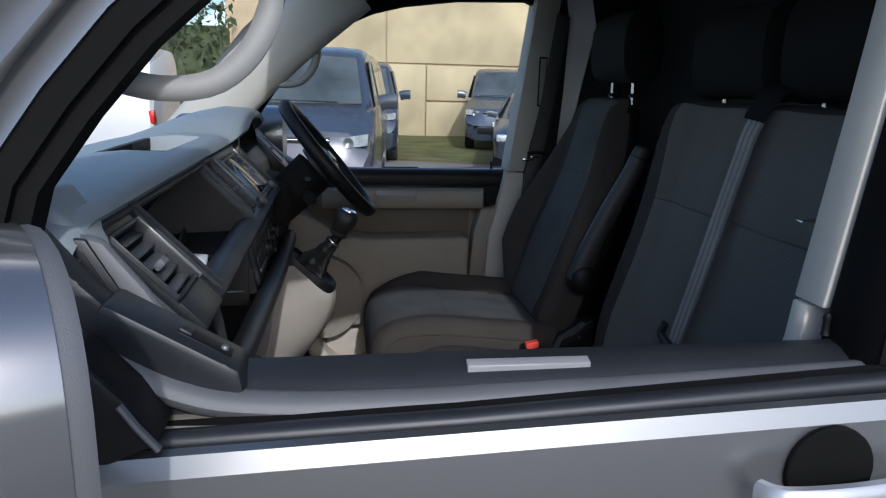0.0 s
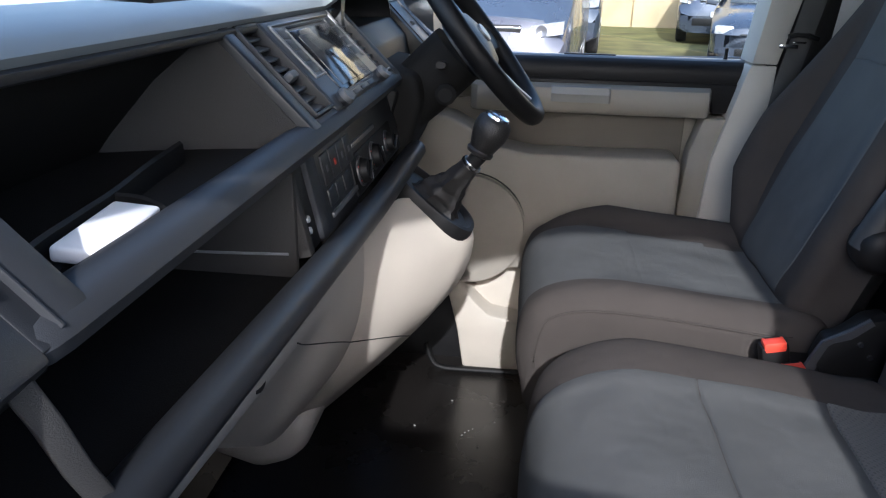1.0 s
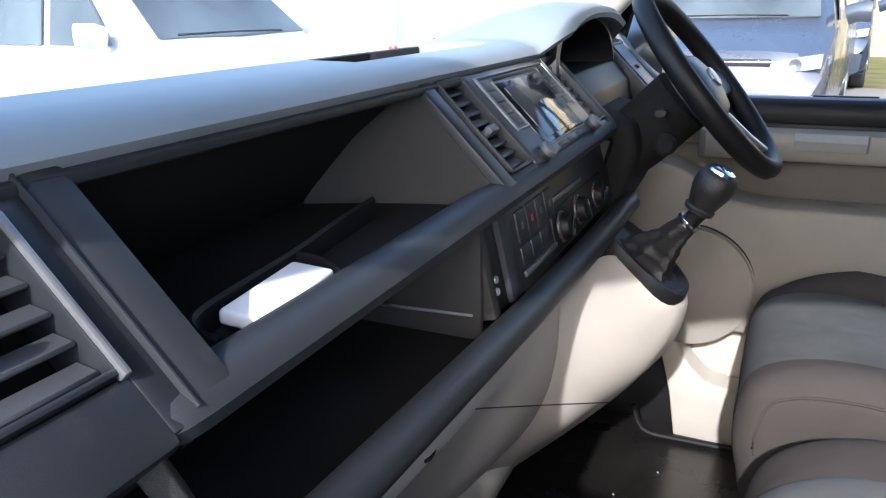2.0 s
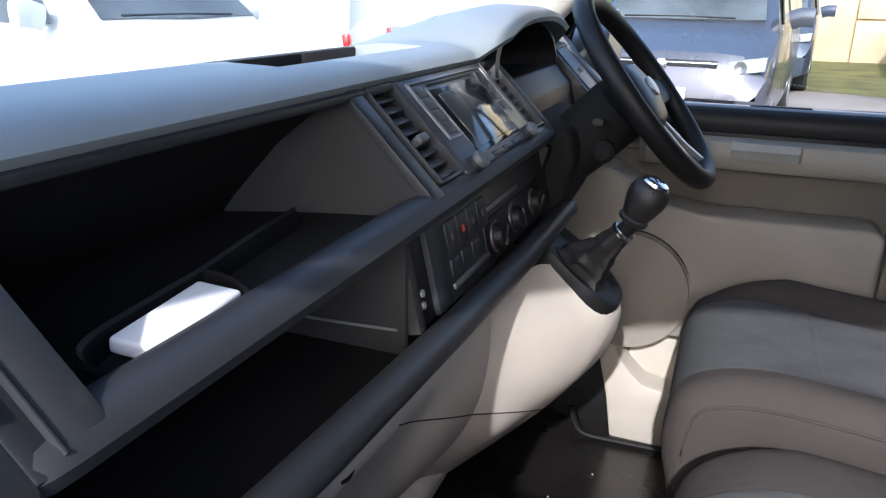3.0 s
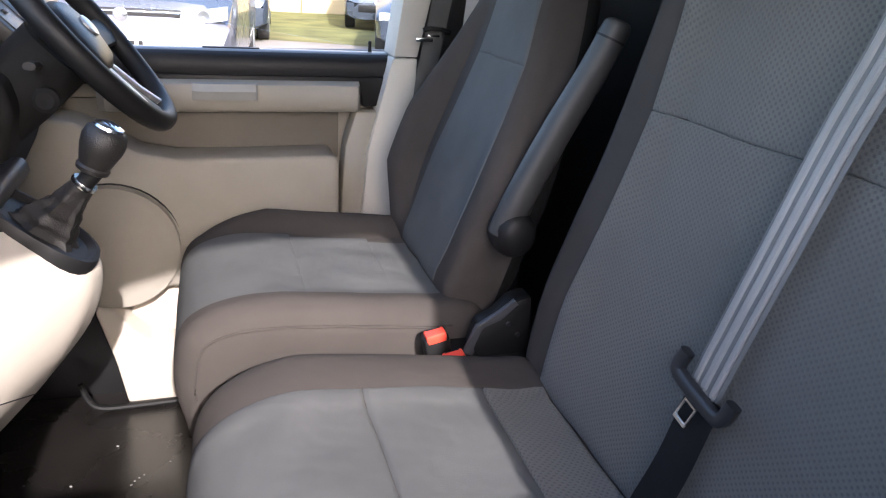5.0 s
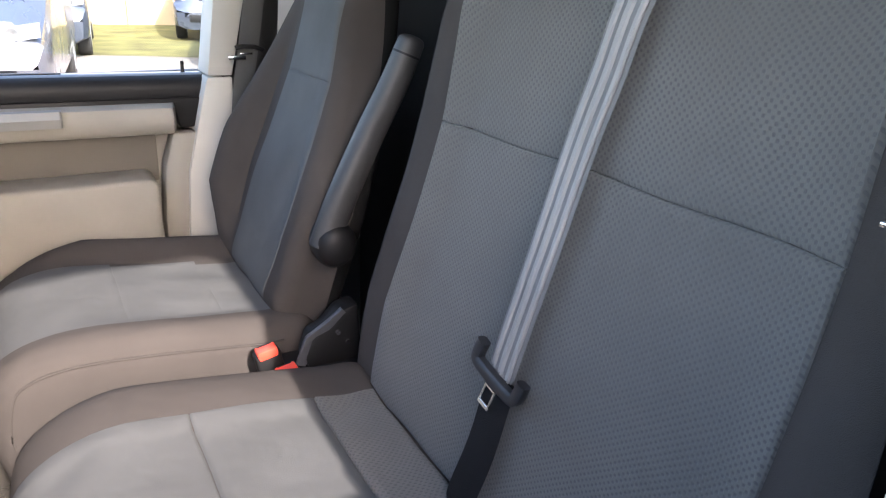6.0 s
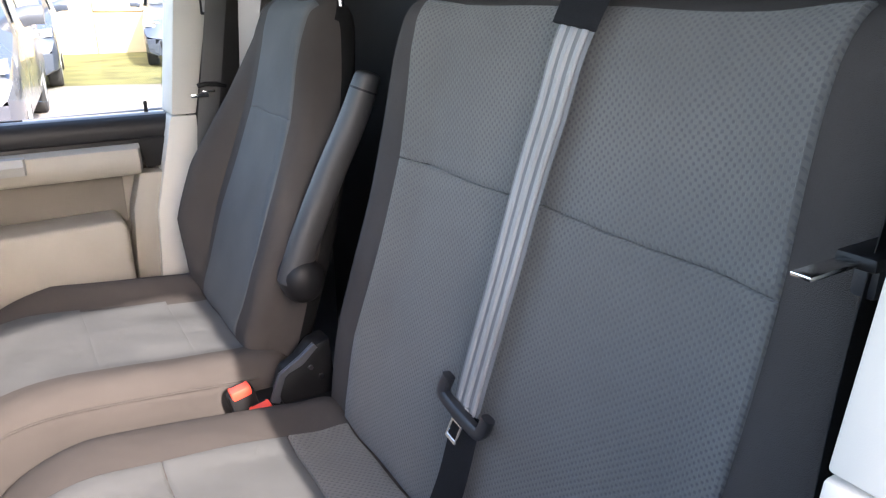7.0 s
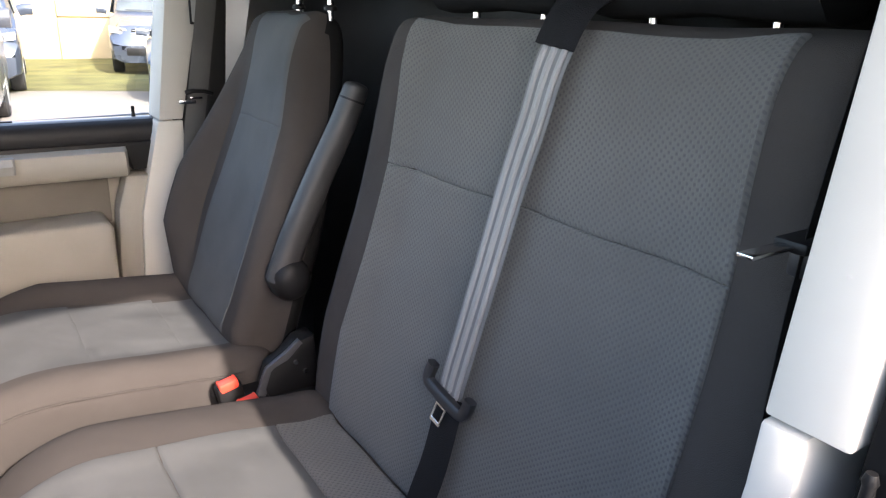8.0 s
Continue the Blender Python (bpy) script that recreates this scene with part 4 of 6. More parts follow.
for k in range(4):
    y = -0.098 + 0.033 * k
    sw = part("switch", hbox(y, y + 0.030, 0.044, 0.080, -0.004, 0.0025, 0.0025), DASH, hp, "dark push switch")
    part("switch_mark", hbox(y + 0.011, y + 0.018, 0.058, 0.066, 0.0022, 0.0028, 0.0002, 1), RED if k == 1 else BEZEL, sw)
    if k < 3:
        part("switch", hbox(y, y + 0.030, 0.019, 0.040, -0.004, 0.0022, 0.0025), DASH, hp, "dark blank switch")

# beige lower panel with the nose that carries the gear lever
rows = [
    [(-0.090, -0.735, 1.125), (-0.095, -0.735, 1.075), (-0.11, -0.735, 1.065), (-0.15, -0.735, 1.06), (-0.21, -0.735, 1.05), (-0.30, -0.735, 1.04)],
    [(-0.084, -0.50, 1.120), (-0.088, -0.50, 1.068), (-0.105, -0.50, 1.055), (-0.15, -0.50, 1.045), (-0.21, -0.50, 1.035), (-0.30, -0.50, 1.02)],
    [(-0.076, -0.28, 1.112), (-0.078, -0.28, 1.062), (-0.100, -0.28, 1.04), (-0.15, -0.28, 1.01), (-0.20, -0.28, 0.98), (-0.25, -0.28, 0.95)],
    [(-0.070, -0.15, 1.112), (-0.073, -0.15, 1.062), (-0.092, -0.15, 1.02), (-0.125, -0.15, 0.965), (-0.165, -0.15, 0.91), (-0.200, -0.15, 0.865)],
    [(-0.064, -0.08, 1.112), (-0.066, -0.08, 1.062), (-0.074, -0.08, 1.01), (-0.090, -0.08, 0.955), (-0.122, -0.08, 0.893), (-0.170, -0.08, 0.825)],
    [(-0.056, 0.000, 1.112), (-0.056, 0.004, 1.062), (-0.061, 0.010, 1.01), (-0.075, 0.018, 0.952), (-0.108, 0.028, 0.880), (-0.176, 0.040, 0.785)],
    [(-0.044, 0.070, 1.112), (-0.018, 0.070, 1.062), (-0.006, 0.074, 1.012), (-0.018, 0.078, 0.95), (-0.066, 0.082, 0.870), (-0.172, 0.086, 0.755)],
    [(-0.034, 0.135, 1.112), (0.014, 0.14, 1.065), (0.040, 0.15, 1.020), (0.026, 0.15, 0.945), (-0.048, 0.15, 0.855), (-0.182, 0.15, 0.712)],
    [(-0.010, 0.180, 1.102), (0.042, 0.188, 1.058), (0.066, 0.20, 1.020), (0.040, 0.20, 0.945), (-0.034, 0.20, 0.845), (-0.205, 0.20, 0.67)],
    [(-0.010, 0.255, 1.100), (0.042, 0.255, 1.055), (0.064, 0.255, 1.020), (0.044, 0.255, 0.94), (-0.038, 0.255, 0.842), (-0.205, 0.25, 0.67)],
    [(-0.060, 0.292, 1.10), (-0.02, 0.296, 1.05), (-0.01, 0.30, 1.00), (-0.03, 0.30, 0.94), (-0.09, 0.30, 0.85), (-0.23, 0.28, 0.68)],
    [(-0.12, 0.300, 1.10), (-0.12, 0.303, 1.05), (-0.12, 0.305, 1.00), (-0.13, 0.305, 0.94), (-0.16, 0.305, 0.86), (-0.28, 0.29, 0.70)],
]
CREASE = 5


def skin_grid(rows, steps=5):
    across = [smooth_path(r, steps) for r in rows]
    cols = [smooth_path([r[k] for r in across], steps) for k in range(len(across[0]))]
    return [[c[j] + Vector((0.005, -0.003, -0.001)) for c in cols] for j in range(len(cols[0]))]


def thick_skin(grid, depth):
    """An open skin with an inner face behind it and walls round its border."""
    nj, nk = len(grid), len(grid[0])
    inner = []
    for j in range(nj):
        row = []
        for k in range(nk):
            du = grid[min(j + 1, nj - 1)][k] - grid[max(j - 1, 0)][k]
            dv = grid[j][min(k + 1, nk - 1)] - grid[j][max(k - 1, 0)]
            n = du.cross(dv)
            n = n.normalized() if n.length > 1e-9 else Vector((1, 0, 0))
            row.append(grid[j][k] - (n if n.x > 0 else -n) * depth)
        inner.append(row)
    bm = bmesh.new()
    a = [[bm.verts.new(q) for q in r] for r in grid]
    b = [[bm.verts.new(q) for q in r] for r in inner]
    for j in range(nj - 1):
        for k in range(nk - 1):
            bm.faces.new((a[j][k], a[j][k + 1], a[j + 1][k + 1], a[j + 1][k]))
            bm.faces.new((b[j][k], b[j + 1][k], b[j + 1][k + 1], b[j][k + 1]))
    for k in range(nk - 1):
        bm.faces.new((a[0][k], b[0][k], b[0][k + 1], a[0][k + 1]))
        bm.faces.new((a[-1][k], a[-1][k + 1], b[-1][k + 1], b[-1][k]))
    for j in range(nj - 1):
        bm.faces.new((a[j][0], a[j + 1][0], b[j + 1][0], b[j][0]))
        bm.faces.new((a[j][-1], b[j][-1], b[j + 1][-1], a[j + 1][-1]))
    return bm


left, right = skin_grid(rows[:CREASE + 1]), skin_grid(rows[CREASE:])
skin = thick_skin(left, 0.006)
merge(skin, thick_skin(right, 0.006))
part("lower_panel", skin, BEIGE, dash, "beige plastic lower dash panel")
# the seam runs where a tilted plane cuts the panel
SEAM_N, SEAM_D = Vector((-0.2295, 0.4554, 0.8597)), 0.8266
seam = []
for line in left[8:] + right[1:]:
    for a, b in zip(line, line[1:]):
        da, db = a.dot(SEAM_N) - SEAM_D, b.dot(SEAM_N) - SEAM_D
        if da > 0 >= db:
            seam.append(a.lerp(b, da / (da - db)) + Vector((0.0004, -0.0004, 0)))
            break
part("panel_seam", sweep(seam[2:-6], 0.0022, 0.0018, 6), SHELFSIDE, dash, "narrow seam in the lower panel")
part("lower_lobe", prism([(-0.36, 0.80), (-0.145, 0.790), (-0.150, 0.740), (-0.178, 0.700), (-0.236, 0.676), (-0.315, 0.700), (-0.37, 0.745)], "y", 0.03, 0.15, 0.026, 4), BEIGE, dash, "rounded beige lower edge of the panel")
part("panel_clip", lathe([(0.011, 0.0), (0.009, 0.004), (0.0, 0.003)], frame_of((-0.0775, -0.318, 1.068), (0.0, 1, 0), (-0.2, 0, 1)) @ Matrix.Diagonal((1.3, 0.7, 1, 1)), 16), BLACK, dash, "dark oval clip hole")
part("coat_hook", sweep(smooth_path([(-0.062, 0.035, 1.10), (-0.045, 0.034, 1.096), (-0.046, 0.034, 1.078), (-0.058, 0.035, 1.074)], 4), 0.006, 0.006, 8), SATIN, dash, "small silver hook")
part("console_top", loft([[Vector((x, y, z)) for x, z in ((-0.10, 1.130), (-0.055, 1.122), (-0.020, 1.109), (-0.022, 1.095), (-0.10, 1.09))] for y in (0.165, 0.18, 0.25, 0.298)]), DASH, dash, "dark plate in front of the gear lever")
part("drivers_lower_panel", prism([(-0.10, 1.25), (-0.06, 1.24), (-0.10, 1.10), (-0.20, 1.0), (-0.25, 1.0), (-0.25, 1.25)], "y", 0.30, 0.79, 0.01), BLACK, dash, "dark panel under the steering column")
part("drivers_kick_panel", prism([(-0.16, 1.10), (-0.20, 0.95), (-0.35, 0.80), (-0.40, 0.80), (-0.40, 1.10)], "y", 0.30, 0.79, 0.01), BLACK, dash)

# instrument binnacle
arch = []
for k in range(25):
    a = math.pi * k / 24
    arch.append((0.46 - 0.195 * math.cos(a), 1.330 + 0.098 * math.sin(a) ** 0.75))
rim_out = [Vector((-0.150 + 0.10 * (1.43 - z), y, z)) for y, z in arch]
rim_in = [Vector((-0.148 + 0.10 * (1.43 - z), 0.46 + (y - 0.46) * 0.93, 1.33 + (z - 1.33) * 0.88)) for y, z in arch]
deep = [Vector((-0.260, 0.46 + (y - 0.46) * 0.86, 1.322 + (z - 1.33) * 0.72)) for y, z in arch]
fore = [Vector((-0.30, y, z - 0.004)) for y, z in arch]
part("binnacle", loft([fore, rim_out, rim_in, deep], closed=False, caps=False), DASH, dash, "dark instrument hood")
part("instrument_face", prism([(p.y, p.z) for p in deep], "x", -0.264, -0.256), GLOSS, dash, "black instrument panel")
for y in (0.385, 0.535):
    part("dial", lathe([(0.052, 0.0), (0.052, 0.004), (0.046, 0.005), (0.044, 0.002), (0, 0.002)], frame_of((-0.256, y, 1.352), (0, 1, 0), (0, 0, 1)) @ Matrix.Diagonal((1, 0.8, 1, 1)), 28), BLACK, dash, "round black dial with a pale ring")
part("binnacle_floor", prism([(-0.26, 1.330), (-0.140, 1.333), (-0.110, 1.30), (-0.10, 1.255), (-0.26, 1.25)], "y", 0.272, 0.66, 0.004), BLACK, dash)
part("binnacle_back", rbox((-0.30, 0.27, 1.24), (-0.266, 0.66, 1.345), 0.003), BLACK, dash)
part("fascia_right", fbox(0.655, 0.79, -0.02, 1.10, -0.05, 0.002, 0.006), DASH, dash, "dark surround of the driver's side vent")
vent(0.668, 0.775, 0.06, 0.86, 7, DASH)

# ---- steering wheel and gear lever ----
WC, WN = Vector((0.058, 0.43, 1.318)), Vector((0.779, 0, 0.626))
WM = frame_of(WC, (0, 1, 0), WN.cross(Vector((0, 1, 0))))
if (WM.to_3x3() @ Vector((0, 0, 1))).dot(WN) < 0:
    WM = WM @ Matrix.Diagonal((1, 1, -1, 1))
WDOWN = -1 if (WM.to_3x3() @ Vector((0, 1, 0))).z > 0 else 1
wheel = thing("steering_wheel", "black steering wheel with silver spoke inlays", "steering wheel")
rings = []
for k in range(49):
    a = 2 * math.pi * k / 48
    c = Vector((math.cos(a), math.sin(a), 0))
    rings.append([WM @ (c * (0.168 + 0.0145 * math.cos(b)) + Vector((0, 0, 0.017 * math.sin(b)))) for b in [2 * math.pi * j / 12 for j in range(12)]])
part("rim", loft(rings, caps=False), BLACK, wheel, "black grained rim")
hub = []
for s, h in ((1.0, -0.035), (1.0, -0.02), (0.96, -0.008), (0.80, 0.002), (0.45, 0.008), (0.05, 0.010)):
    hub.append([WM @ Vector((0.075 * s * math.copysign(abs(math.cos(a)) ** 0.75, math.cos(a)), WDOWN * 0.004 + 0.062 * s * math.copysign(abs(math.sin(a)) ** 0.75, math.sin(a)), h)) for a in [2 * math.pi * k / 28 for k in range(28)]])
part("hub", loft(hub), DASH, wheel, "dark airbag cover")
part("badge", lathe([(0.017, 0.008), (0.017, 0.013), (0.013, 0.0145), (0, 0.0145)], WM, 20), SATIN, wheel, "round silver badge")
for x in (-1, 1):
    part("spoke", sweep([WM @ Vector((x * 0.06, WDOWN * 0.01, -0.014)), WM @ Vector((x * 0.11, WDOWN * 0.016, -0.010)), WM @ Vector((x * 0.16, WDOWN * 0.02, -0.002))], 0.05, 0.018, 10, 3, up=WN), BLACK, wheel)
    part("spoke_inlay", sweep([WM @ Vector((x * 0.022, WDOWN * 0.062, -0.010)), WM @ Vector((x * 0.030, WDOWN * 0.11, -0.004)), WM @ Vector((x * 0.052, WDOWN * 0.150, 0.002))], 0.011, 0.010, 8, 3, up=WN), SATIN, wheel, "silver spoke inlay")
part("spoke", sweep([WM @ Vector((0, WDOWN * 0.05, -0.016)), WM @ Vector((0, WDOWN * 0.11, -0.012)), WM @ Vector((0, WDOWN * 0.16, -0.002))], 0.055, 0.012, 10, 3, up=WN), BLACK, wheel)

column = thing("steering_column", "black plastic steering column shroud", "steering column")
part("shroud", sweep([WC - WN * 0.25 + Vector((0, 0, -0.015)), WC - WN * 0.12 + Vector((0, 0, -0.01)), WC - WN * 0.045], 0.13, 0.11, 14, 2.8), SHELL, column, "black shroud")
part("knee_cover", prism([(-0.22, 1.29), (-0.10, 1.275), (-0.035, 1.262), (-0.025, 1.22), (-0.045, 1.14), (-0.075, 1.085), (-0.22, 1.06)], "y", 0.318, 0.56, 0.014, 3), SHELL, column, "black knee panel")
for y, dz in ((-1, 0.01), (1, 0.01)):
    b = WC - WN * 0.075
    part("stalk", sweep([b + Vector((0, y * 0.05, 0)), b + Vector((0.01, y * 0.11, dz)), b + Vector((0.012, y * 0.155, dz * 1.5))], 0.016, 0.011, 8, 2.5), BLACK, column, "black column stalk")
part("ignition_lock", lathe([(0.018, 0), (0.018, 0.012), (0.012, 0.016), (0, 0.014)], frame_of(WC - WN * 0.085 + Vector((0.02, -0.075, -0.035)), (1, 0, 0), (0, 0, 1)), 14), SHELL, column, "black ignition lock")

gear = thing("gear_lever", "black gear lever with gaiter and chrome-topped knob", "gear lever")
surround = frame_of((0.006, 0.213, 1.083), (0, 1, 0), (0.090, 0, -0.074))
if (surround.to_3x3() @ Vector((0, 0, 1))).z < 0:
    surround = surround @ Matrix.Diagonal((1, 1, -1, 1))


def oval(w, l, h, n=28, e=2.6):
    return [surround @ Vector((math.copysign(abs(math.cos(a)) ** (2 / e), math.cos(a)) * w, math.copysign(abs(math.sin(a)) ** (2 / e), math.sin(a)) * l, h)) for a in [2 * math.pi * k / n for k in range(n)]]


part("gaiter_frame", loft([oval(0.062, 0.082, -0.03), oval(0.062, 0.082, 0.008), oval(0.059, 0.079, 0.016), oval(0.053, 0.073, 0.017), oval(0.048, 0.068, 0.012), oval(0.046, 0.065, 0.009), oval(0.015, 0.025, 0.0085)]), BLACK, gear, "black oval gaiter frame")
c0 = surround @ Vector((0.0, 0.006, 0.003))
tipd = Vector((0.078, 0.208, 1.158))
rings = []
for i in range(15):
    t = i / 14
    wide = 0.017 * (1 - t) ** 1.8 + 0.0155
    long = 0.030 * (1 - t) ** 1.8 + 0.0155
    fold = 1 + 0.07 * math.sin(i * 2.1) * (1 - 0.5 * t)
    base = oval(wide * fold, long * fold, 0.0)
    turn = surround.translation
    rings.append([(p - turn) * (1 + (0.10 * math.sin(k * 1.35) + 0.05 * math.sin(k * 2.9 + 1)) * min(1, 3 * (1 - t))) + c0.lerp(tipd, t * 0.86) + Vector((0, 0, 0.0015 * math.sin(k * 1.7 + i))) for k, p in enumerate(base)])
part("gaiter", loft(rings), mat("black_leather", (0.013, 0.012, 0.0115), 0.5, grain=0.3, grain_scale=500, vary=0.25, spec=0.35), gear, "folded black leather gaiter")
ax = (tipd - c0).normalized()
part("collar", lathe([(0.0165, 0.0), (0.0175, 0.003), (0.0165, 0.007), (0.0, 0.007)], frame_of(c0.lerp(tipd, 0.84), ax.orthogonal(), ax.cross(ax.orthogonal())), 18), CHROME, gear, "chrome collar")
part("shaft", sweep([c0.lerp(tipd, 0.8), tipd, tipd + ax * 0.02], 0.024, 0.024, 12), BLACK, gear)
axis = Vector((0.42, -0.02, 0.90)).normalized()
KM = frame_of((0.080, 0.206, 1.164), axis.orthogonal(), axis.cross(axis.orthogonal()))
part("knob", lathe([(0.014, 0.0), (0.0205, 0.003), (0.0215, 0.008), (0.0190, 0.011), (0.0215, 0.018), (0.0265, 0.034), (0.0280, 0.046), (0.0255, 0.058), (0.0175, 0.065), (0.0, 0.067)], KM, 24), mat("black_grained_knob", (0.016, 0.0155, 0.015), 0.42, grain=0.5, grain_scale=600, vary=0.2), gear, "black grained knob")
part("knob_cap", lathe([(0.0195, 0.0630), (0.0180, 0.0670), (0.012, 0.0695), (0.0, 0.0705)], KM, 20), CHROME, gear, "chrome shift-pattern cap")
for dx in (-0.006, 0.0, 0.006):
    part("shift_mark", rbox((dx - 0.0008, -0.008, 0.0695), (dx + 0.0008, 0.008, 0.0712), 0.0003, 1, KM), BLACK, gear)

# ---- seats ----
def closed_curve(pts, steps=5):
    p = [Vector(q) for q in pts]
    n = len(p)
    out = []
    for i in range(n):
        p0, p1, p2, p3 = p[i - 1], p[i], p[(i + 1) % n], p[(i + 2) % n]
        for k in range(steps):
            t = k / steps
            out.append(0.5 * ((2 * p1) + (p2 - p0) * t + (2 * p0 - 5 * p1 + 4 * p2 - p3) * t * t + (3 * p1 - p0 - 3 * p2 + p3) * t ** 3))
    return out


def normals(c):
    n = len(c)
    mid = sum(c, Vector((0, 0))) / n
    out = []
    for i in range(n):
        t = (c[(i + 1) % n] - c[i - 1]).normalized()
        q = Vector((t.y, -t.x))
        out.append(q if q.dot(c[i] - mid) > 0 else -q)
    return out


def pad_shape(ctrl, yc, hw, rnd, bulge, mask, taper, near=1.0, shift=lambda z: 0.0):
    """A point of a stuffed pad: index along its section, v from -1 to 1 across, lift above the cloth."""
    c = closed_curve(ctrl, 6)
    nn = normals(c)

    def at(i, v, lift=0.0):
        k = int(math.floor(i))
        f = i - k
        p = c[k % len(c)].lerp(c[(k + 1) % len(c)], f)
        q = nn[k % len(c)].lerp(nn[(k + 1) % len(c)], f)
        edge = (1 - abs(v)) * hw
        inset = rnd - math.sqrt(max(0.0, rnd * rnd - (rnd - edge) ** 2)) if edge < rnd else 0.0
        side = max(0.0, 1 - ((abs(v) - 0.86) / 0.24) ** 2) if abs(v) > 0.6 else 0.0
        push = bulge * side * mask(p) * (near if v < 0 else 1.0) - inset + lift
        p2 = p + q * push
        soft = 0.0025 * noise.noise(Vector((p.x * 9, v * 3, p.y * 9)))
        return Vector((p2.x + soft, yc + shift(p2.y) + v * hw * taper(p2.y), p2.y + soft))
    return c, at


def stuffed(shape, n_v=44):
    c, at = shape
    vs = [math.sin(math.pi / 2 * (-1 + 2 * k / n_v)) for k in range(n_v + 1)]
    return loft([[at(i, v) for i in range(len(c))] for v in vs])


def panel(shape, i0, i1, v0, v1, lift=0.004, n_v=22, sink=0.0015, e=0.007):
    """A cloth panel sewn onto a pad: its border dips into a seam as wide as e. v0, v1: its sides, each a pair (at i0, at i1)."""
    c, at = shape
    v0, v1 = v0 if isinstance(v0, tuple) else (v0, v0), v1 if isinstance(v1, tuple) else (v1, v1)
    us = [0.0, e * 0.4, e * 1.2] + [k / n_v for k in range(1, n_v)] + [1 - e * 1.2, 1 - e * 0.4, 1.0]
    idx = [i0, i0 + 0.10, i0 + 0.35] + list(range(i0 + 1, i1)) + [i1 - 0.35, i1 - 0.10, i1]
    drop = [1.0, 0.35, 0.0]
    rows = []
    for k, u in enumerate(us):
        dv = drop[k] if k < 3 else drop[len(us) - 1 - k] if k > len(us) - 4 else 0.0
        row = []
        for j, i in enumerate(idx):
            di = drop[j] if j < 3 else drop[len(idx) - 1 - j] if j > len(idx) - 4 else 0.0
            f = (i - i0) / (i1 - i0)
            row.append(at(i, lerp(lerp(v0[0], v0[1], f), lerp(v1[0], v1[1], f), u), lift - (lift + sink) * max(dv, di * 0.8)))
        rows.append(row)
    return loft(rows, closed=False)


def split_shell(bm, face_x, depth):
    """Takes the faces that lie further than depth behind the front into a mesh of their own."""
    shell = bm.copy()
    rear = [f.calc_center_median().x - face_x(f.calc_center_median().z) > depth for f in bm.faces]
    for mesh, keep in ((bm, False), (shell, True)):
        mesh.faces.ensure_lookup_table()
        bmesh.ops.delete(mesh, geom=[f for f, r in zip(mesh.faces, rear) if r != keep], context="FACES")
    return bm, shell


def front_line(ctrl):
    """The front of a backrest section as x over z."""
    pts = [p for k, p in enumerate(ctrl) if k == 0 or p[1] > ctrl[k - 1][1]]
    top = max(range(len(pts)), key=lambda k: pts[k][1])
    pts = pts[:top + 1]
    return lambda z: float(np.interp(z, [p[1] for p in pts], [p[0] for p in pts]))


def nearest(c, x, z):
    return min(range(len(c)), key=lambda i: (c[i] - Vector((x, z))).length)


def headrest(seat, y, x, z, w=0.27, tall=0.17):
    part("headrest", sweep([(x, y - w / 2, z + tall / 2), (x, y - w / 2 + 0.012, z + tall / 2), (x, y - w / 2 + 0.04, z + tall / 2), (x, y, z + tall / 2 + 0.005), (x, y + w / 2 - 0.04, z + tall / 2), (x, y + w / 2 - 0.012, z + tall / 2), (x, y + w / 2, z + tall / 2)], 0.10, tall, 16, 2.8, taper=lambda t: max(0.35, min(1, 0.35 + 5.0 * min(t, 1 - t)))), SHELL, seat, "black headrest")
    for dy in (-0.068, 0.068):
        part("headrest_post", sweep([(x, y + dy, z - 0.05), (x, y + dy, z + 0.03)], 0.011, 0.011, 10, up=Vector((1, 0, 0))), CHROME, seat, "chrome headrest post")
        part("post_guide", lathe([(0.012, 0), (0.012, 0.006), (0.008, 0.009), (0, 0.009)], pose(x, y + dy, z - 0.033), 12), BLACK, seat)


# double passenger bench
bench = thing("passenger_bench", "two-person van bench in dark and blue-grey cloth", "seat")
CUSH_B = [(0.66, 0.62), (0.45, 0.60), (0.21, 0.61), (0.180, 0.70), (0.176, 0.78), (0.202, 0.872), (0.285, 0.914), (0.40, 0.910), (0.52, 0.895), (0.61, 0.880), (0.680, 0.866), (0.71, 0.76)]
sh = pad_shape(CUSH_B, -0.260, 0.394, 0.050, 0.016, lambda p: (1.0 if p.y > 0.8 else 0.0) * max(0.0, min(1.0, (p.x - 0.2) / 0.12)), lambda z: 1.0)
part("cushion", stuffed(sh), BOLSTER, bench, "dark cloth cushion border")
c = sh[0]
f0, f1, f2, f3 = nearest(c, 0.180, 0.72), nearest(c, 0.40, 0.910), nearest(c, 0.575, 0.886), nearest(c, 0.63, 0.874)
part("cushion_panel", panel(sh, f0, f1, -0.80, 0.70, 0.004), PLAIN, bench, "blue-grey front cushion panel")
part("cushion_panel", panel(sh, f1, f2, -0.80, 0.70, 0.004), PLAIN, bench, "blue-grey cushion panel")
part("cushion_panel", panel(sh, f2, f3 + 2, -0.80, 0.70, 0.006), INSERT, bench, "dotted rear cushion panel")
BACK_B = [(0.672, 0.872), (0.688, 0.96), (0.715, 1.08), (0.738, 1.19), (0.752, 1.29), (0.760, 1.38), (0.767, 1.44), (0.785, 1.480), (0.83, 1.489), (0.87, 1.45), (0.865, 1.25), (0.83, 1.0), (0.78, 0.80), (0.71, 0.79)]
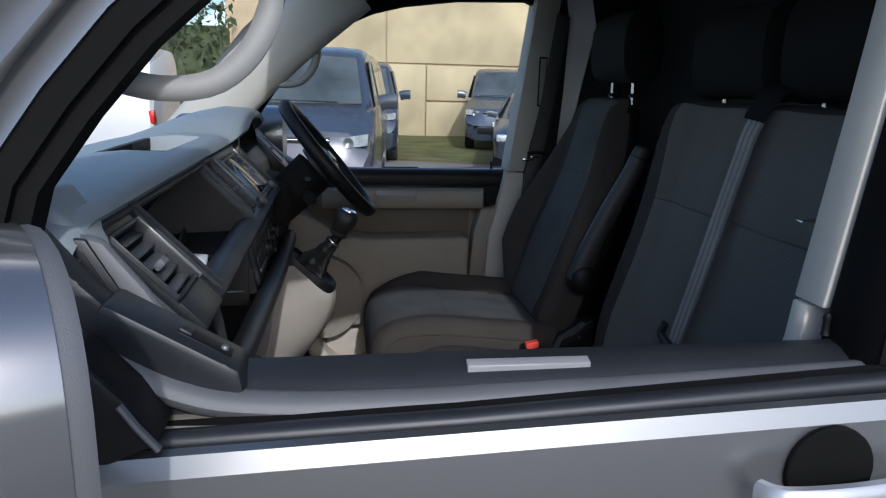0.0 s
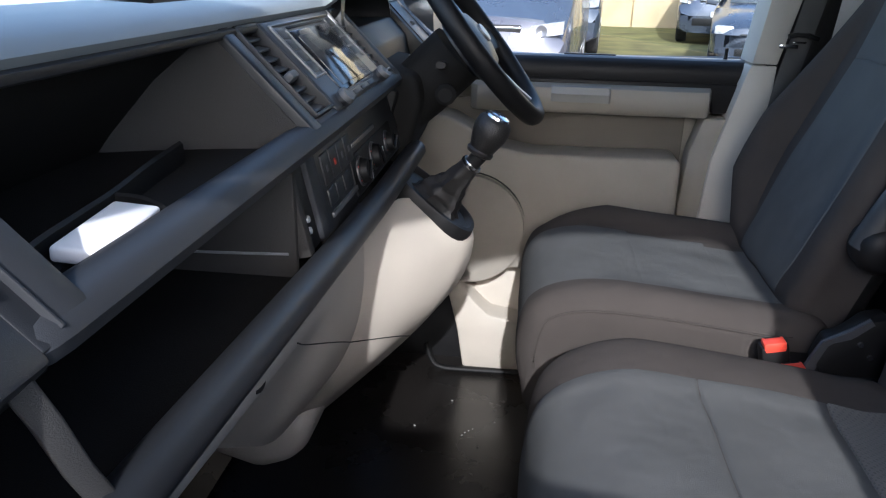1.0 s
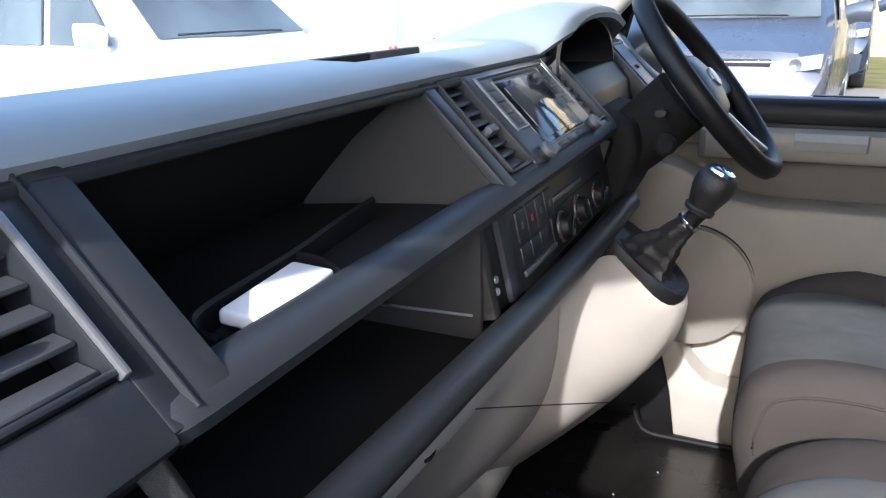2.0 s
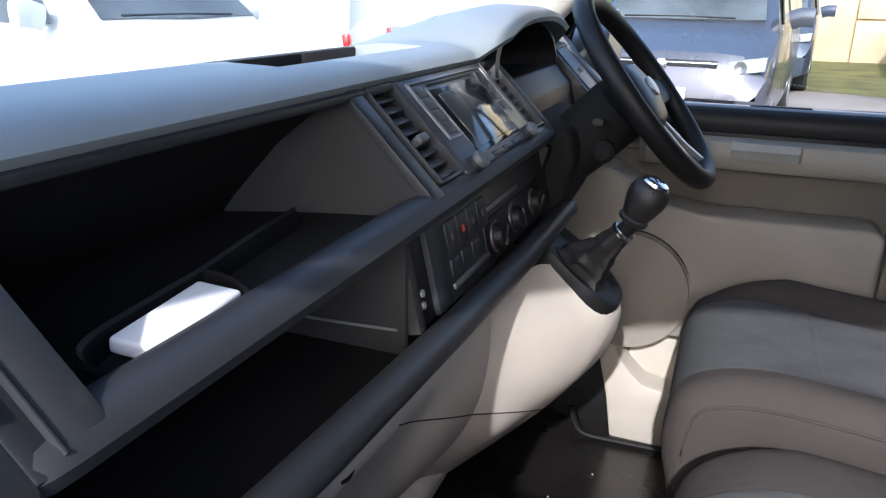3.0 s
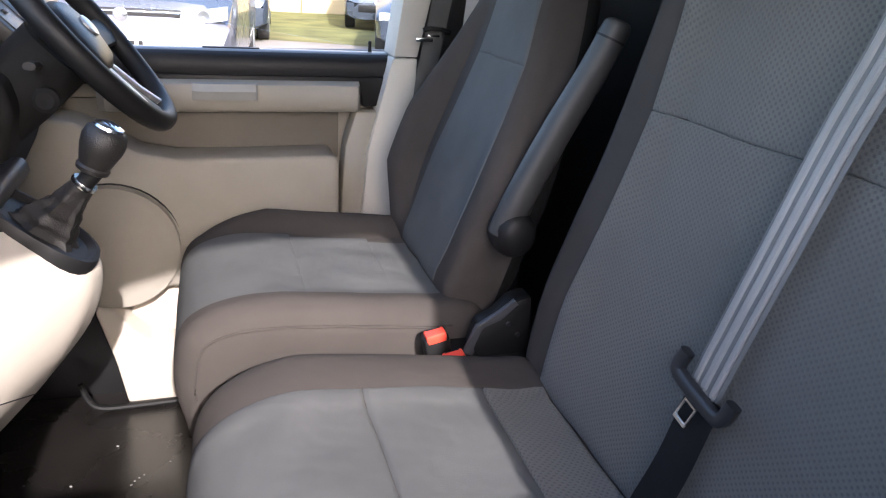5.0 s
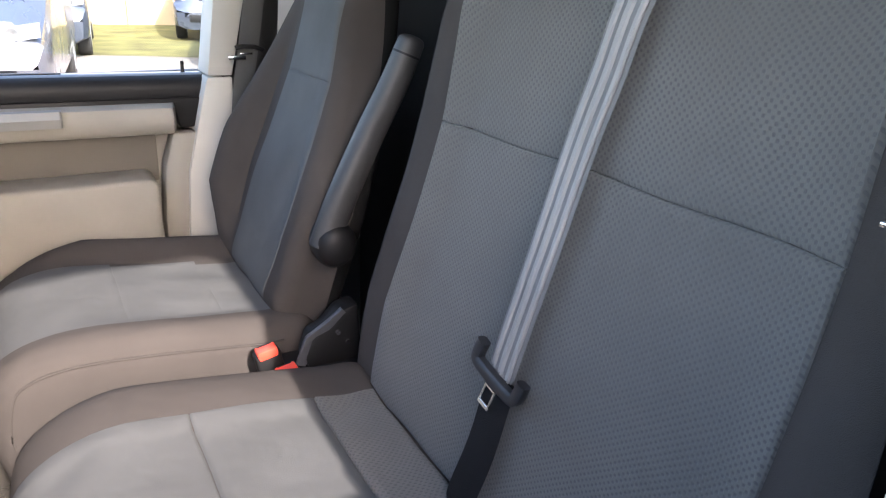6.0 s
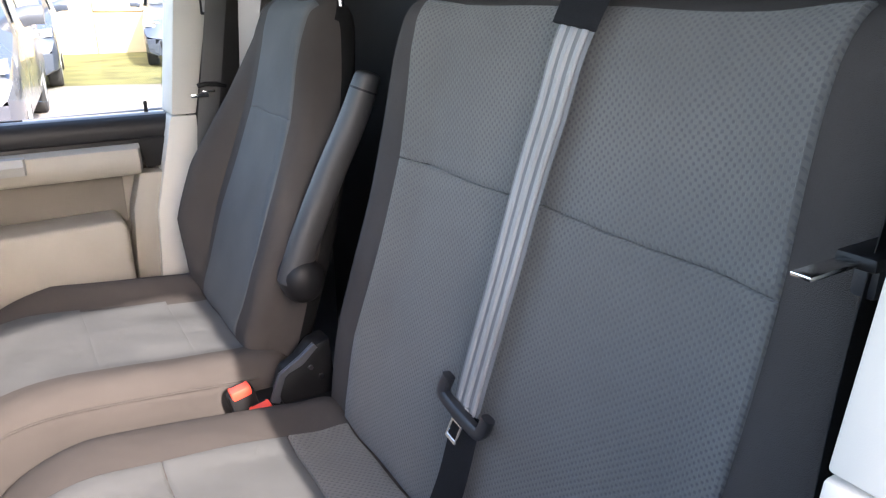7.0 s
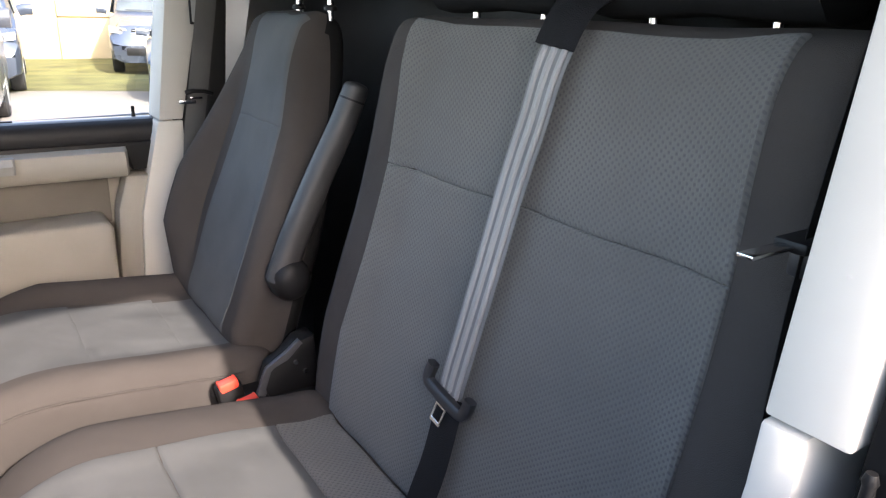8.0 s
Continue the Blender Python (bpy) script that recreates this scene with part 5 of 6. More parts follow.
sh = pad_shape(BACK_B, -0.277, 0.403, 0.034, 0.016, lambda p: max(0.0, min(1.0, (0.80 - p.x) / 0.03)) * max(0.0, min(1.0, (p.y - 0.90) / 0.12)), lambda z: 1.0 - 0.165 * max(0.0, min(1.0, (z - 0.95) / 0.5)) ** 1.3, shift=lambda z: -0.042 * max(0.0, min(1.0, (z - 0.95) / 0.5)) ** 1.3)
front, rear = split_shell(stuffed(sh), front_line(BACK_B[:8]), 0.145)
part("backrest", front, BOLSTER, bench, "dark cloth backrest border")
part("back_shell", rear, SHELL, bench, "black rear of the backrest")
c = sh[0]
g0, g1, g2 = nearest(c, 0.672, 0.872), nearest(c, 0.752, 1.29), nearest(c, 0.785, 1.480)
part("backrest_panel", panel(sh, g0, g1, (-0.725, -0.780), (0.788, 0.759), 0.005), INSERT, bench, "blue-grey dotted backrest panel")
part("backrest_panel", panel(sh, g1, g2, (-0.780, -0.81), (0.759, 0.826), 0.005), INSERT, bench, "blue-grey dotted upper panel")
part("seat_box", rbox((0.24, -0.63, FLOOR_Z), (0.78, 0.08, 0.63), 0.01), BLACK, bench, "black seat base")
headrest(bench, -0.160, 0.835, 1.494)
headrest(bench, -0.46, 0.835, 1.494)

def ease(t):
    t = max(0.0, min(1.0, t))
    return t * t * (3 - 2 * t)


# driver's seat
driver = thing("driver_chair", "single van seat in dark and blue-grey cloth", "seat")
CUSH_D = [(0.62, 0.70), (0.40, 0.67), (0.205, 0.68), (0.165, 0.76), (0.155, 0.84), (0.180, 0.915), (0.26, 0.944), (0.38, 0.937), (0.48, 0.928), (0.56, 0.919), (0.63, 0.912), (0.67, 0.83)]
sh = pad_shape(CUSH_D, 0.419, 0.214, 0.045, 0.034, lambda p: (1.0 if p.y > 0.88 else 0.0) * max(0.0, min(1.0, (p.x - 0.2) / 0.12)), lambda z: 1.0, near=0.25)
part("cushion", stuffed(sh), BOLSTER, driver, "dark cloth cushion border")
c = sh[0]
f0, f1, f2, f3 = nearest(c, 0.168, 0.745), nearest(c, 0.36, 0.936), nearest(c, 0.51, 0.922), nearest(c, 0.58, 0.92)
part("cushion_panel", panel(sh, f0, f1, -0.70, 0.60, 0.0007, sink=-0.0002, e=0.030), PLAIN, driver, "blue-grey front cushion panel")
part("cushion_panel", panel(sh, f1, f2, -0.70, 0.54, 0.0007, sink=-0.0002, e=0.030), PLAIN, driver, "blue-grey cushion panel")
part("cushion_panel", panel(sh, f2, f3 + 2, -0.70, 0.46, 0.0007, sink=-0.0002, e=0.030), PLAIN, driver)
part("piping", sweep([sh[1](i, -0.992, 0.0015) for i in range(nearest(c, 0.160, 0.80), nearest(c, 0.60, 0.914))], 0.0045, 0.0045, 6), BOLSTER, driver, "sewn edge along the cushion's flank")
BACK_D = [(0.583, 0.925), (0.602, 1.00), (0.634, 1.10), (0.668, 1.20), (0.696, 1.30), (0.718, 1.40), (0.729, 1.442), (0.746, 1.475), (0.786, 1.486), (0.824, 1.440), (0.792, 1.25), (0.728, 1.05), (0.69, 0.88), (0.62, 0.86)]
sh = pad_shape(BACK_D, 0.428, 0.213, 0.032, 0.056, lambda p: max(0.0, min(1.0, (1.42 - p.y) / 0.26)) * max(0.0, min(1.0, (p.y - 0.92) / 0.13)) * max(0.0, min(1.0, (0.765 - p.x) / 0.03)), lambda z: 1.0 - 0.46 * ease((z - 1.10) / 0.42) - 0.12 * ease((1.10 - z) / 0.24), near=0.15, shift=lambda z: -0.035 * ease((z - 1.15) / 0.35))
# dark cloth behind the front; its shade is added by the shell's black colour
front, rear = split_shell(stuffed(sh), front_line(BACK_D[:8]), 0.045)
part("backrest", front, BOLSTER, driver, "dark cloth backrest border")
part("back_shell", rear, SHELL, driver, "dark cloth rear and flank, blackened further for their shade")
c = sh[0]
g0, g1, g2 = nearest(c, 0.584, 0.93), nearest(c, 0.696, 1.30), nearest(c, 0.760, 1.483)
part("backrest_panel", panel(sh, g0, g1, (-0.60, -0.90), (0.55, 0.34), 0.0018, sink=0.0006, e=0.016), PLAIN, driver, "blue-grey backrest panel")
part("backrest_panel", panel(sh, g1, g2, (-0.90, -0.95), (0.34, 0.62), 0.0018, sink=0.0006, e=0.016), PLAIN, driver, "blue-grey upper panel")
part("seat_box", rbox((0.22, 0.22, FLOOR_Z), (0.66, 0.64, 0.70), 0.01), BLACK, driver, "black seat base")
headrest(driver, 0.352, 0.800, 1.524, 0.25)
part("side_cover", rbox((0.55, 0.125, FLOOR_Z), (0.82, 0.215, 0.872), 0.012), BLACK, driver, "black side cover of the seat base")
arm = part("armrest", sweep(smooth_path([(0.652, 0.188, 1.055), (0.675, 0.186, 1.12), (0.718, 0.178, 1.22), (0.760, 0.168, 1.31), (0.778, 0.164, 1.355), (0.786, 0.163, 1.374), (0.789, 0.163, 1.382)], 5), 0.044, 0.050, 18, 2.3, up=Vector((1, 0, 0)), taper=lambda t: (1.0 - 0.22 * t) if t < 0.80 else max(0.12, (1 - 0.22 * t) * math.sqrt(max(0.0, 1 - ((t - 0.80) / 0.205) ** 2)))), ARMGREY, driver, "grey plastic armrest folded up")
part("armrest_pivot", lathe([(0.033, 0.0), (0.035, 0.020), (0.034, 0.036), (0.029, 0.047), (0.020, 0.053), (0.009, 0.056), (0, 0.0565)], frame_of((0.668, 0.212, 1.060), (1, 0, 0), (0, 0, 1)) @ Matrix.Diagonal((1.0, 1.12, 1, 1)), 28), BLACK, arm, "round armrest pivot")
arm_line = smooth_path([(0.652, 0.188, 1.055), (0.675, 0.186, 1.12), (0.718, 0.178, 1.22), (0.760, 0.168, 1.31), (0.778, 0.164, 1.355), (0.786, 0.163, 1.374), (0.789, 0.163, 1.382)], 5)
button = [q for q in arm_line if 1.312 < q.z < 1.358]
part("armrest_button", sweep(button, 0.0372, 0.0428, 18, 2.3, up=Vector((1, 0, 0))), ARMGREY, arm, "grey release button let into the armrest")
for q, w in ((button[0], 1.0), (button[-1], 0.985)):
    d = Vector((0.35, -0.07, 0.93)).normalized() * 0.0016
    part("button_groove", sweep([q - d, q + d], 0.0384 * w, 0.0440 * w, 18, 2.3, up=Vector((1, 0, 0))), BLACK, arm)
part("recliner_cover", prism([(0.600, 0.885), (0.612, 0.925), (0.638, 0.936), (0.662, 0.962), (0.692, 0.970), (0.70, 0.86), (0.61, 0.86)], "y", 0.140, 0.185, 0.008, 2), BLACK, driver, "black plastic recliner cover")
part("recliner_lever", sweep([(0.595, 0.150, 0.875), (0.610, 0.148, 0.918), (0.645, 0.146, 0.940), (0.668, 0.146, 0.958)], 0.012, 0.018, 8, 3), SLAT, driver, "grey plastic recliner edge")
for x, z in ((0.655, 0.925), (0.672, 0.905)):
    part("screw", lathe([(0.005, 0), (0.004, 0.003), (0, 0.003)], frame_of((x, 0.140, z), (1, 0, 0), (0, 0, 1)), 10), CHROME, driver)


# ---- belts ----
def ribbon(path, wide, thick, across):
    """A flat strap along a path, its breadth along the vector across."""
    path = [Vector(p) for p in path]
    rings = []
    for i, p in enumerate(path):
        d = (path[min(i + 1, len(path) - 1)] - path[max(i - 1, 0)]).normalized()
        a = Vector(across[i] if isinstance(across, list) else across)
        a = (a - d * a.dot(d)).normalized()
        q = a.cross(d).normalized()
        ring = []
        for s, h in ((-1, 0), (-0.92, 0.7), (-0.72, 1.0), (-0.50, 0.1), (-0.3, 0.9), (-0.02, 0.15), (0.28, 1.0), (0.48, 0.1), (0.72, 1.0), (0.92, 0.7), (1, 0), (0.5, -1), (0, -1), (-0.5, -1)):
            ring.append(p + a * (s * wide / 2) + q * (h * thick / 2))
        rings.append(ring)
    return loft(rings)


def buckle_tongue(belt, m):
    """Black plastic shell with a flat metal tongue, built along local x, its outer face to z."""
    u = smooth_path([m @ Vector(q) for q in ((-0.037, 0.020, 0.002), (-0.037, 0.002, 0.002), (-0.030, -0.005, 0.002), (0.0, -0.006, 0.002), (0.030, -0.005, 0.002), (0.037, 0.002, 0.002), (0.037, 0.020, 0.002))], 4)
    part("tongue_shell", sweep(u, 0.015, 0.013, 12, 3.2, up=(m.to_3x3() @ Vector((0, 0, 1)))), DASH, belt, "dark plastic belt shell")
    part("shell_lug", rbox((-0.012, -0.016, -0.003), (0.012, -0.004, 0.006), 0.003, 2, m), DASH, belt)
    plate = rbox((-0.010, -0.040, 0.0), (-0.0065, -0.004, 0.003), 0.001, 1, m)
    rbox((0.0065, -0.040, 0.0), (0.010, -0.004, 0.003), 0.001, 1, m, plate)
    rbox((-0.010, -0.044, 0.0), (0.010, -0.038, 0.003), 0.001, 1, m, plate)
    rbox((-0.010, -0.020, 0.0), (0.010, -0.004, 0.003), 0.001, 1, m, plate)
    part("metal_tongue", plate, CHROME, belt, "bright metal tongue with a slot")


mid_belt = thing("centre_seat_belt", "grey lap and shoulder belt across the bench backrest", "seat belt")
up_path = smooth_path([(0.90, -0.352, 1.522), (0.815, -0.350, 1.520), (0.772, -0.349, 1.503), (0.7445, -0.345, 1.452), (0.735, -0.333, 1.39), (0.7275, -0.316, 1.324), (0.711, -0.297, 1.213), (0.686, -0.279, 1.080), (0.684, -0.279, 1.066)], 5)
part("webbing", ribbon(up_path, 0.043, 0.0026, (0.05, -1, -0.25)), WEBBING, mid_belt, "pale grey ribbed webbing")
# woven ribs, with their long highlights put into a paler colour
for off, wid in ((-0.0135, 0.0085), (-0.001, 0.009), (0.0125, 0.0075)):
    part("webbing_stripe", ribbon([p + Vector((-0.0016, -off, -off * 0.25)) for p in up_path], wid, 0.0042, (0.05, -1, -0.25)), WEBRIB, mid_belt, "woven rib, its shine put into a paler colour")
# shade where the belt leaves the backrest, painted as a black ribbon
part("belt_shade", ribbon([q + Vector((-0.003, 0, 0.003)) for q in up_path[3:15]], 0.053, 0.006, (0.05, -1, -0.25)), BLACKWEB, mid_belt, "black strip standing for the shade at the top of the belt")
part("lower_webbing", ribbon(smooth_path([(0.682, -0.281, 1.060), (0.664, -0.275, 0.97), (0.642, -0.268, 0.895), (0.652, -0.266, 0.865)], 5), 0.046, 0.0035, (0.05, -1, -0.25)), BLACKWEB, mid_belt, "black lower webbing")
buckle_tongue(mid_belt, frame_of((0.676, -0.281, 1.064), (0.06, -1, -0.26), (0.20, -0.26, 0.95)))
out_belt = thing("passenger_seat_belt", "black belt hanging beside the centre pillar", "seat belt")
part("webbing", ribbon(smooth_path([(0.745, -0.69, 1.72), (0.725, -0.675, 1.55), (0.705, -0.664, 1.38), (0.70, -0.660, 1.25), (0.70, -0.66, 1.0), (0.70, -0.66, 0.75)], 5), 0.047, 0.003, (1, 0.25, 0)), BLACKWEB, out_belt, "black webbing")
part("tongue_shell", rbox((0.672, -0.676, 1.356), (0.722, -0.652, 1.365), 0.003), BLACK, out_belt, "black belt shell")
part("tongue_stop", rbox((0.685, -0.672, 1.336), (0.703, -0.656, 1.357), 0.004), DASH, out_belt)
part("metal_tongue", rbox((0.628, -0.668, 1.359), (0.676, -0.656, 1.362), 0.001), CHROME, out_belt, "bright metal tongue")
drv_belt = thing("driver_seat_belt", "grey belt hanging at the driver's centre pillar", "seat belt")
part("webbing", ribbon(smooth_path([(0.752, 0.734, 1.72), (0.718, 0.722, 1.50), (0.687, 0.718, 1.32), (0.668, 0.722, 1.20), (0.655, 0.728, 1.0), (0.65, 0.73, 0.75)], 5), 0.047, 0.003, (1, 0.25, 0)), mat("dark_grey_webbing", (0.095, 0.095, 0.092), 0.6, grain=0.5, grain_scale=700), drv_belt, "dark grey webbing")
part("tongue_shell", sweep([(0.657, 0.712, 1.312), (0.672, 0.710, 1.316), (0.695, 0.712, 1.315), (0.714, 0.718, 1.309)], 0.016, 0.010, 10, 3), BLACK, drv_belt, "black belt shell")
part("tongue_window", rbox((0.664, 0.702, 1.300), (0.690, 0.706, 1.304), 0.001), CHROME, drv_belt, "bright metal edge of the tongue")
part("metal_tongue", rbox((0.640, 0.702, 1.290), (0.676, 0.706, 1.298), 0.0015), CHROME, drv_belt, "bright metal tongue")
part("belt_guide", rbox((0.668, 0.750, 1.455), (0.735, 0.766, 1.56), 0.006), BLACK, drv_belt, "black belt guide")
for x, y, z in ((0.545, 0.172, 0.905), (0.568, 0.142, 0.880)):
    bk = thing("belt_buckle", "black belt buckle with a red release button", "belt buckle", "belt buckles between the seats")
    m = pose(x, y, z, 0, -12, 0)
    part("buckle_body", rbox((-0.021, -0.014, -0.10), (0.021, 0.014, -0.004), 0.005, 2, m), BLACK, bk, "black buckle body")
    part("release_button", rbox((-0.0165, -0.0145, -0.014), (0.0165, 0.008, 0.003), 0.003, 2, m), RED, bk, "red release button")
    part("buckle_slot", rbox((-0.012, 0.003, 0.0), (0.012, 0.007, 0.0036), 0.001, 1, m), BLACK, bk)

# ---- loose things ----
specks = bmesh.new()
rnd = random.Random(4)
for x, y in ((0.067, 0.413), (0.060, 0.405), (0.075, 0.420), (-0.048, 0.414), (0.055, 0.395), (0.09, 0.36), (-0.02, 0.33), (0.12, 0.45), (0.02, 0.52)):
    s = rnd.uniform(0.0013, 0.0026)
    rbox((-s, -s * 0.7, 0), (s, s * 0.7, s), 0.0006, 1, pose(x, y, FLOOR_Z, 0, 0, rnd.uniform(0, 180)), specks)
tagged(part("floor_grit", specks, GRIP), "pale crumbs of grit on the black floor", "grit", kind="stuff")
paper = tagged(part("folded_paper", rbox((-0.017, -0.046, -0.009), (0.017, 0.046, 0.002), 0.003, 3, pose(-0.114, -0.448, 1.2645, 0, 6, 7)), WHITE), "white folded paper packet lying in the shelf tray", "paper")

# ---- outside ----
def tread(bm_m, r, w):
    return lathe([(0.0, -w / 2), (r * 0.62, -w / 2), (r * 0.93, -w / 2), (r, -w / 2 + 0.03), (r, w / 2 - 0.03), (r * 0.93, w / 2), (r * 0.62, w / 2), (0.0, w / 2)], bm_m, 24)


def vehicle(name, label, category, paint, st, roof_h, glass, wheels, m):
    """A parked vehicle facing local +x with its nose at the origin. st: x, belt, top, half-breadth at the top, half-breadth."""
    v = thing(name, label, category, "parked vehicles")
    v.matrix_world = m
    rings = []
    for x, zb, zt, wt, w in st:
        half = [(w * 0.80, 0.26), (w * 0.98, 0.34), (w, 0.60), (w * 0.995, min(0.9, zb - 0.02)), (w * 0.97, zb), (wt + 0.03, zt - 0.09 if zt - zb > 0.2 else lerp(zb, zt, 0.5)), (wt - 0.04, zt - 0.02), (wt * 0.6, zt)]
        rings.append([Vector((x, y, z)) for y, z in half] + [Vector((x, -y, z)) for y, z in half[::-1]])
    part("body", loft(rings), paint, v, angle=30)
    for nm, pts in glass:
        for sgn in ((1,) if nm in ("windscreen", "rear_window") else (1, -1)):
            bm = bmesh.new()
            bm.faces.new([bm.verts.new((x, y * sgn, z)) for x, y, z in pts])
            part(nm, slab(bm, 0.012), DARKGLASS, v, "dark glass")
    for x, r in wheels:
        for sgn in (1, -1):
            y = st[3][4] - 0.12
            wm = frame_of((x, sgn * y, r), (1, 0, 0), (0, 0, 1))
            w = part("wheel", tread(wm, r, 0.22), TYRE, v, "black tyre")
            part("rim", lathe([(0, -0.116), (r * 0.25, -0.119), (r * 0.6, -0.112), (r * 0.62, 0.112), (r * 0.25, 0.119), (0, 0.116)], wm, 20), SATIN, w)
    return v


VAN = [(0.0, 0.52, 0.62, 0.60, 0.70), (-0.05, 0.66, 0.86, 0.70, 0.86), (-0.14, 0.80, 1.00, 0.74, 0.92), (-0.55, 1.00, 1.13, 0.78, 0.95), (-0.90, 1.14, 1.24, 0.80, 0.95), (-1.60, 1.20, 1.84, 0.73, 0.95), (-2.0, 1.20, 1.95, 0.74, 0.95), (-4.6, 1.20, 1.95, 0.74, 0.95), (-4.86, 1.18, 1.90, 0.70, 0.93), (-4.90, 1.0, 1.80, 0.66, 0.90)]
VAN_GLASS = [("windscreen", [(-0.93, 0.78, 1.275), (-0.90, 0.0, 1.268), (-0.93, -0.78, 1.275), (-1.54, -0.67, 1.81), (-1.52, 0.0, 1.825), (-1.54, 0.67, 1.81)]),
             ("side_window", [(-1.28, 0.930, 1.23), (-2.05, 0.932, 1.23), (-2.05, 0.812, 1.78), (-1.75, 0.812, 1.78)]),
             ("side_window", [(-2.15, 0.932, 1.23), (-3.25, 0.932, 1.23), (-3.25, 0.812, 1.78), (-2.15, 0.812, 1.78)]),
             ("side_window", [(-3.35, 0.932, 1.23), (-4.55, 0.932, 1.23), (-4.55, 0.812, 1.78), (-3.35, 0.812, 1.78)])]
CAR = [(0.0, 0.45, 0.58, 0.55, 0.65), (-0.06, 0.55, 0.70, 0.62, 0.78), (-0.25, 0.68, 0.80, 0.66, 0.85), (-0.70, 0.80, 0.92, 0.68, 0.88), (-1.15, 0.90, 0.98, 0.68, 0.88), (-1.80, 0.94, 1.38, 0.58, 0.88), (-2.2, 0.94, 1.45, 0.58, 0.88), (-3.4, 0.94, 1.42, 0.56, 0.88), (-4.0, 0.92, 1.0, 0.60, 0.84), (-4.15, 0.8, 0.9, 0.55, 0.78)]
CAR_GLASS = [("windscreen", [(-1.20, 0.66, 1.01), (-1.17, 0, 1.01), (-1.20, -0.66, 1.01), (-1.76, -0.55, 1.37), (-1.75, 0, 1.385), (-1.76, 0.55, 1.37)]),
             ("side_window", [(-1.55, 0.860, 0.97), (-2.45, 0.862, 0.97), (-2.45, 0.665, 1.36), (-1.98, 0.665, 1.36)]),
             ("side_window", [(-2.52, 0.862, 0.97), (-3.5, 0.862, 0.97), (-3.3, 0.665, 1.34), (-2.52, 0.665, 1.36)])]


def van_face(v, paint, rear=False):
    """Lamps, grille, bumpers and mirrors of a van."""
    for s in (1, -1):
        h = part("headlamp", loft([[Vector((x, s * y, z)) for y, z in ((0.52, 0.80), (0.90, 0.86), (0.905, 0.98), (0.60, 0.93))] for x in (-0.20, -0.055 - 0.03)]), LAMPGLASS, v, "clear headlamp")
        part("lamp_bowl", lathe([(0.0, 0.0), (0.05, 0.02), (0.055, 0.03), (0.0, 0.01)], frame_of((-0.085, s * 0.70, 0.885), (0, 1, 0), (0, 0, 1)), 14), BEZEL, h)
        part("mirror", sweep([(-1.30, s * 0.98, 1.27), (-1.28, s * 1.07, 1.30), (-1.27, s * 1.19, 1.30)], 0.10, 0.19, 10, 2.8), paint, v)
        part("tail_lamp", rbox((-4.92, s * 0.84 - 0.05, 0.90), (-4.84, s * 0.84 + 0.08, 1.08), 0.02), TAIL, v, "red tail lamp")
    g = part("grille", rbox((-0.10, -0.50, 0.82), (-0.055, 0.50, 0.93), 0.01), BLACK, v, "black grille with chrome bars")
    for z in (0.845, 0.905):
        part("grille_bar", rbox((-0.06, -0.50, z - 0.008), (-0.048, 0.50, z + 0.008), 0.003), CHROME, g)
    part("badge", lathe([(0.06, 0), (0.06, 0.008), (0.05, 0.012), (0, 0.012)], frame_of((-0.05, 0, 0.875), (0, 1, 0), (0, 0, 1)), 20), CHROME, v, "round chrome badge")
    part("bumper_intake", rbox((-0.05, -0.62, 0.40), (0.008, 0.62, 0.56), 0.02), BLACK, v, "black lower intake")
    part("number_plate", rbox((0.0, -0.26, 0.585), (0.012, 0.26, 0.69), 0.004), WHITE, v, "white plate with plain dark bars")
    for k in range(6):
        part("plate_bar", rbox((0.012, -0.21 + 0.07 * k, 0.61), (0.0135, -0.17 + 0.07 * k, 0.665), 0.0005), BLACK, v)
    part("wiper", sweep([(-0.925, 0.5, 1.285), (-0.93, 0.0, 1.292), (-0.935, -0.6, 1.29)], 0.015, 0.02, 6), BLACK, v)
    return v


def parked_van(label, paint, m, panel_sides=False):
    return van_face(vehicle("parked_van", label, "van", paint, VAN, 1.95, VAN_GLASS[:2] if panel_sides else VAN_GLASS, ((-0.95, 0.34), (-3.95, 0.34)), m), paint)


parked_van("dark blue-grey van parked nose on", BLUEGREY, pose(-0.50, 6.35, 0, 0, 0, -96))
parked_van("dark blue-grey van parked behind another", NAVY, pose(0.28, 12.4, 0, 0, 0, -95))
parked_van("blue van parked in front of the wall", BLUE, pose(3.95, 15.3, 0, 0, 0, -103))
parked_van("white panel van parked side on", WHITEPAINT, pose(-8.50, 5.78, 0, 0, 0, 192), True)
parked_van("white van parked nose towards the cab", WHITEPAINT, pose(-3.0, 3.95, 0, 0, 0, -6))
parked_van("white van parked further back", WHITEPAINT, pose(-7.25, 9.75, 0, 0, 0, 180), True)
car = vehicle("parked_car", "dark blue hatchback parked nose on", "car", NAVY, CAR, 1.45, CAR_GLASS, ((-0.85, 0.31), (-3.35, 0.31)), pose(3.50, 10.3, 0, 0, 0, -104))
for s in (1, -1):
    part("headlamp", rbox((-0.28, s * 0.66 - 0.15, 0.60), (-0.06, s * 0.66 + 0.12, 0.72), 0.03), LAMPGLASS, car, "clear headlamp")
    part("mirror", sweep([(-1.50, s * 0.86, 1.0), (-1.48, s * 0.95, 1.02), (-1.47, s * 1.03, 1.02)], 0.08, 0.12, 8, 2.6), NAVY, car)
part("grille", rbox((-0.08, -0.45, 0.50), (0.0, 0.45, 0.62), 0.02), BLACK, car)
part("bumper_intake", rbox((-0.06, -0.5, 0.30), (0.005, 0.5, 0.42), 0.02), BLACK, car)

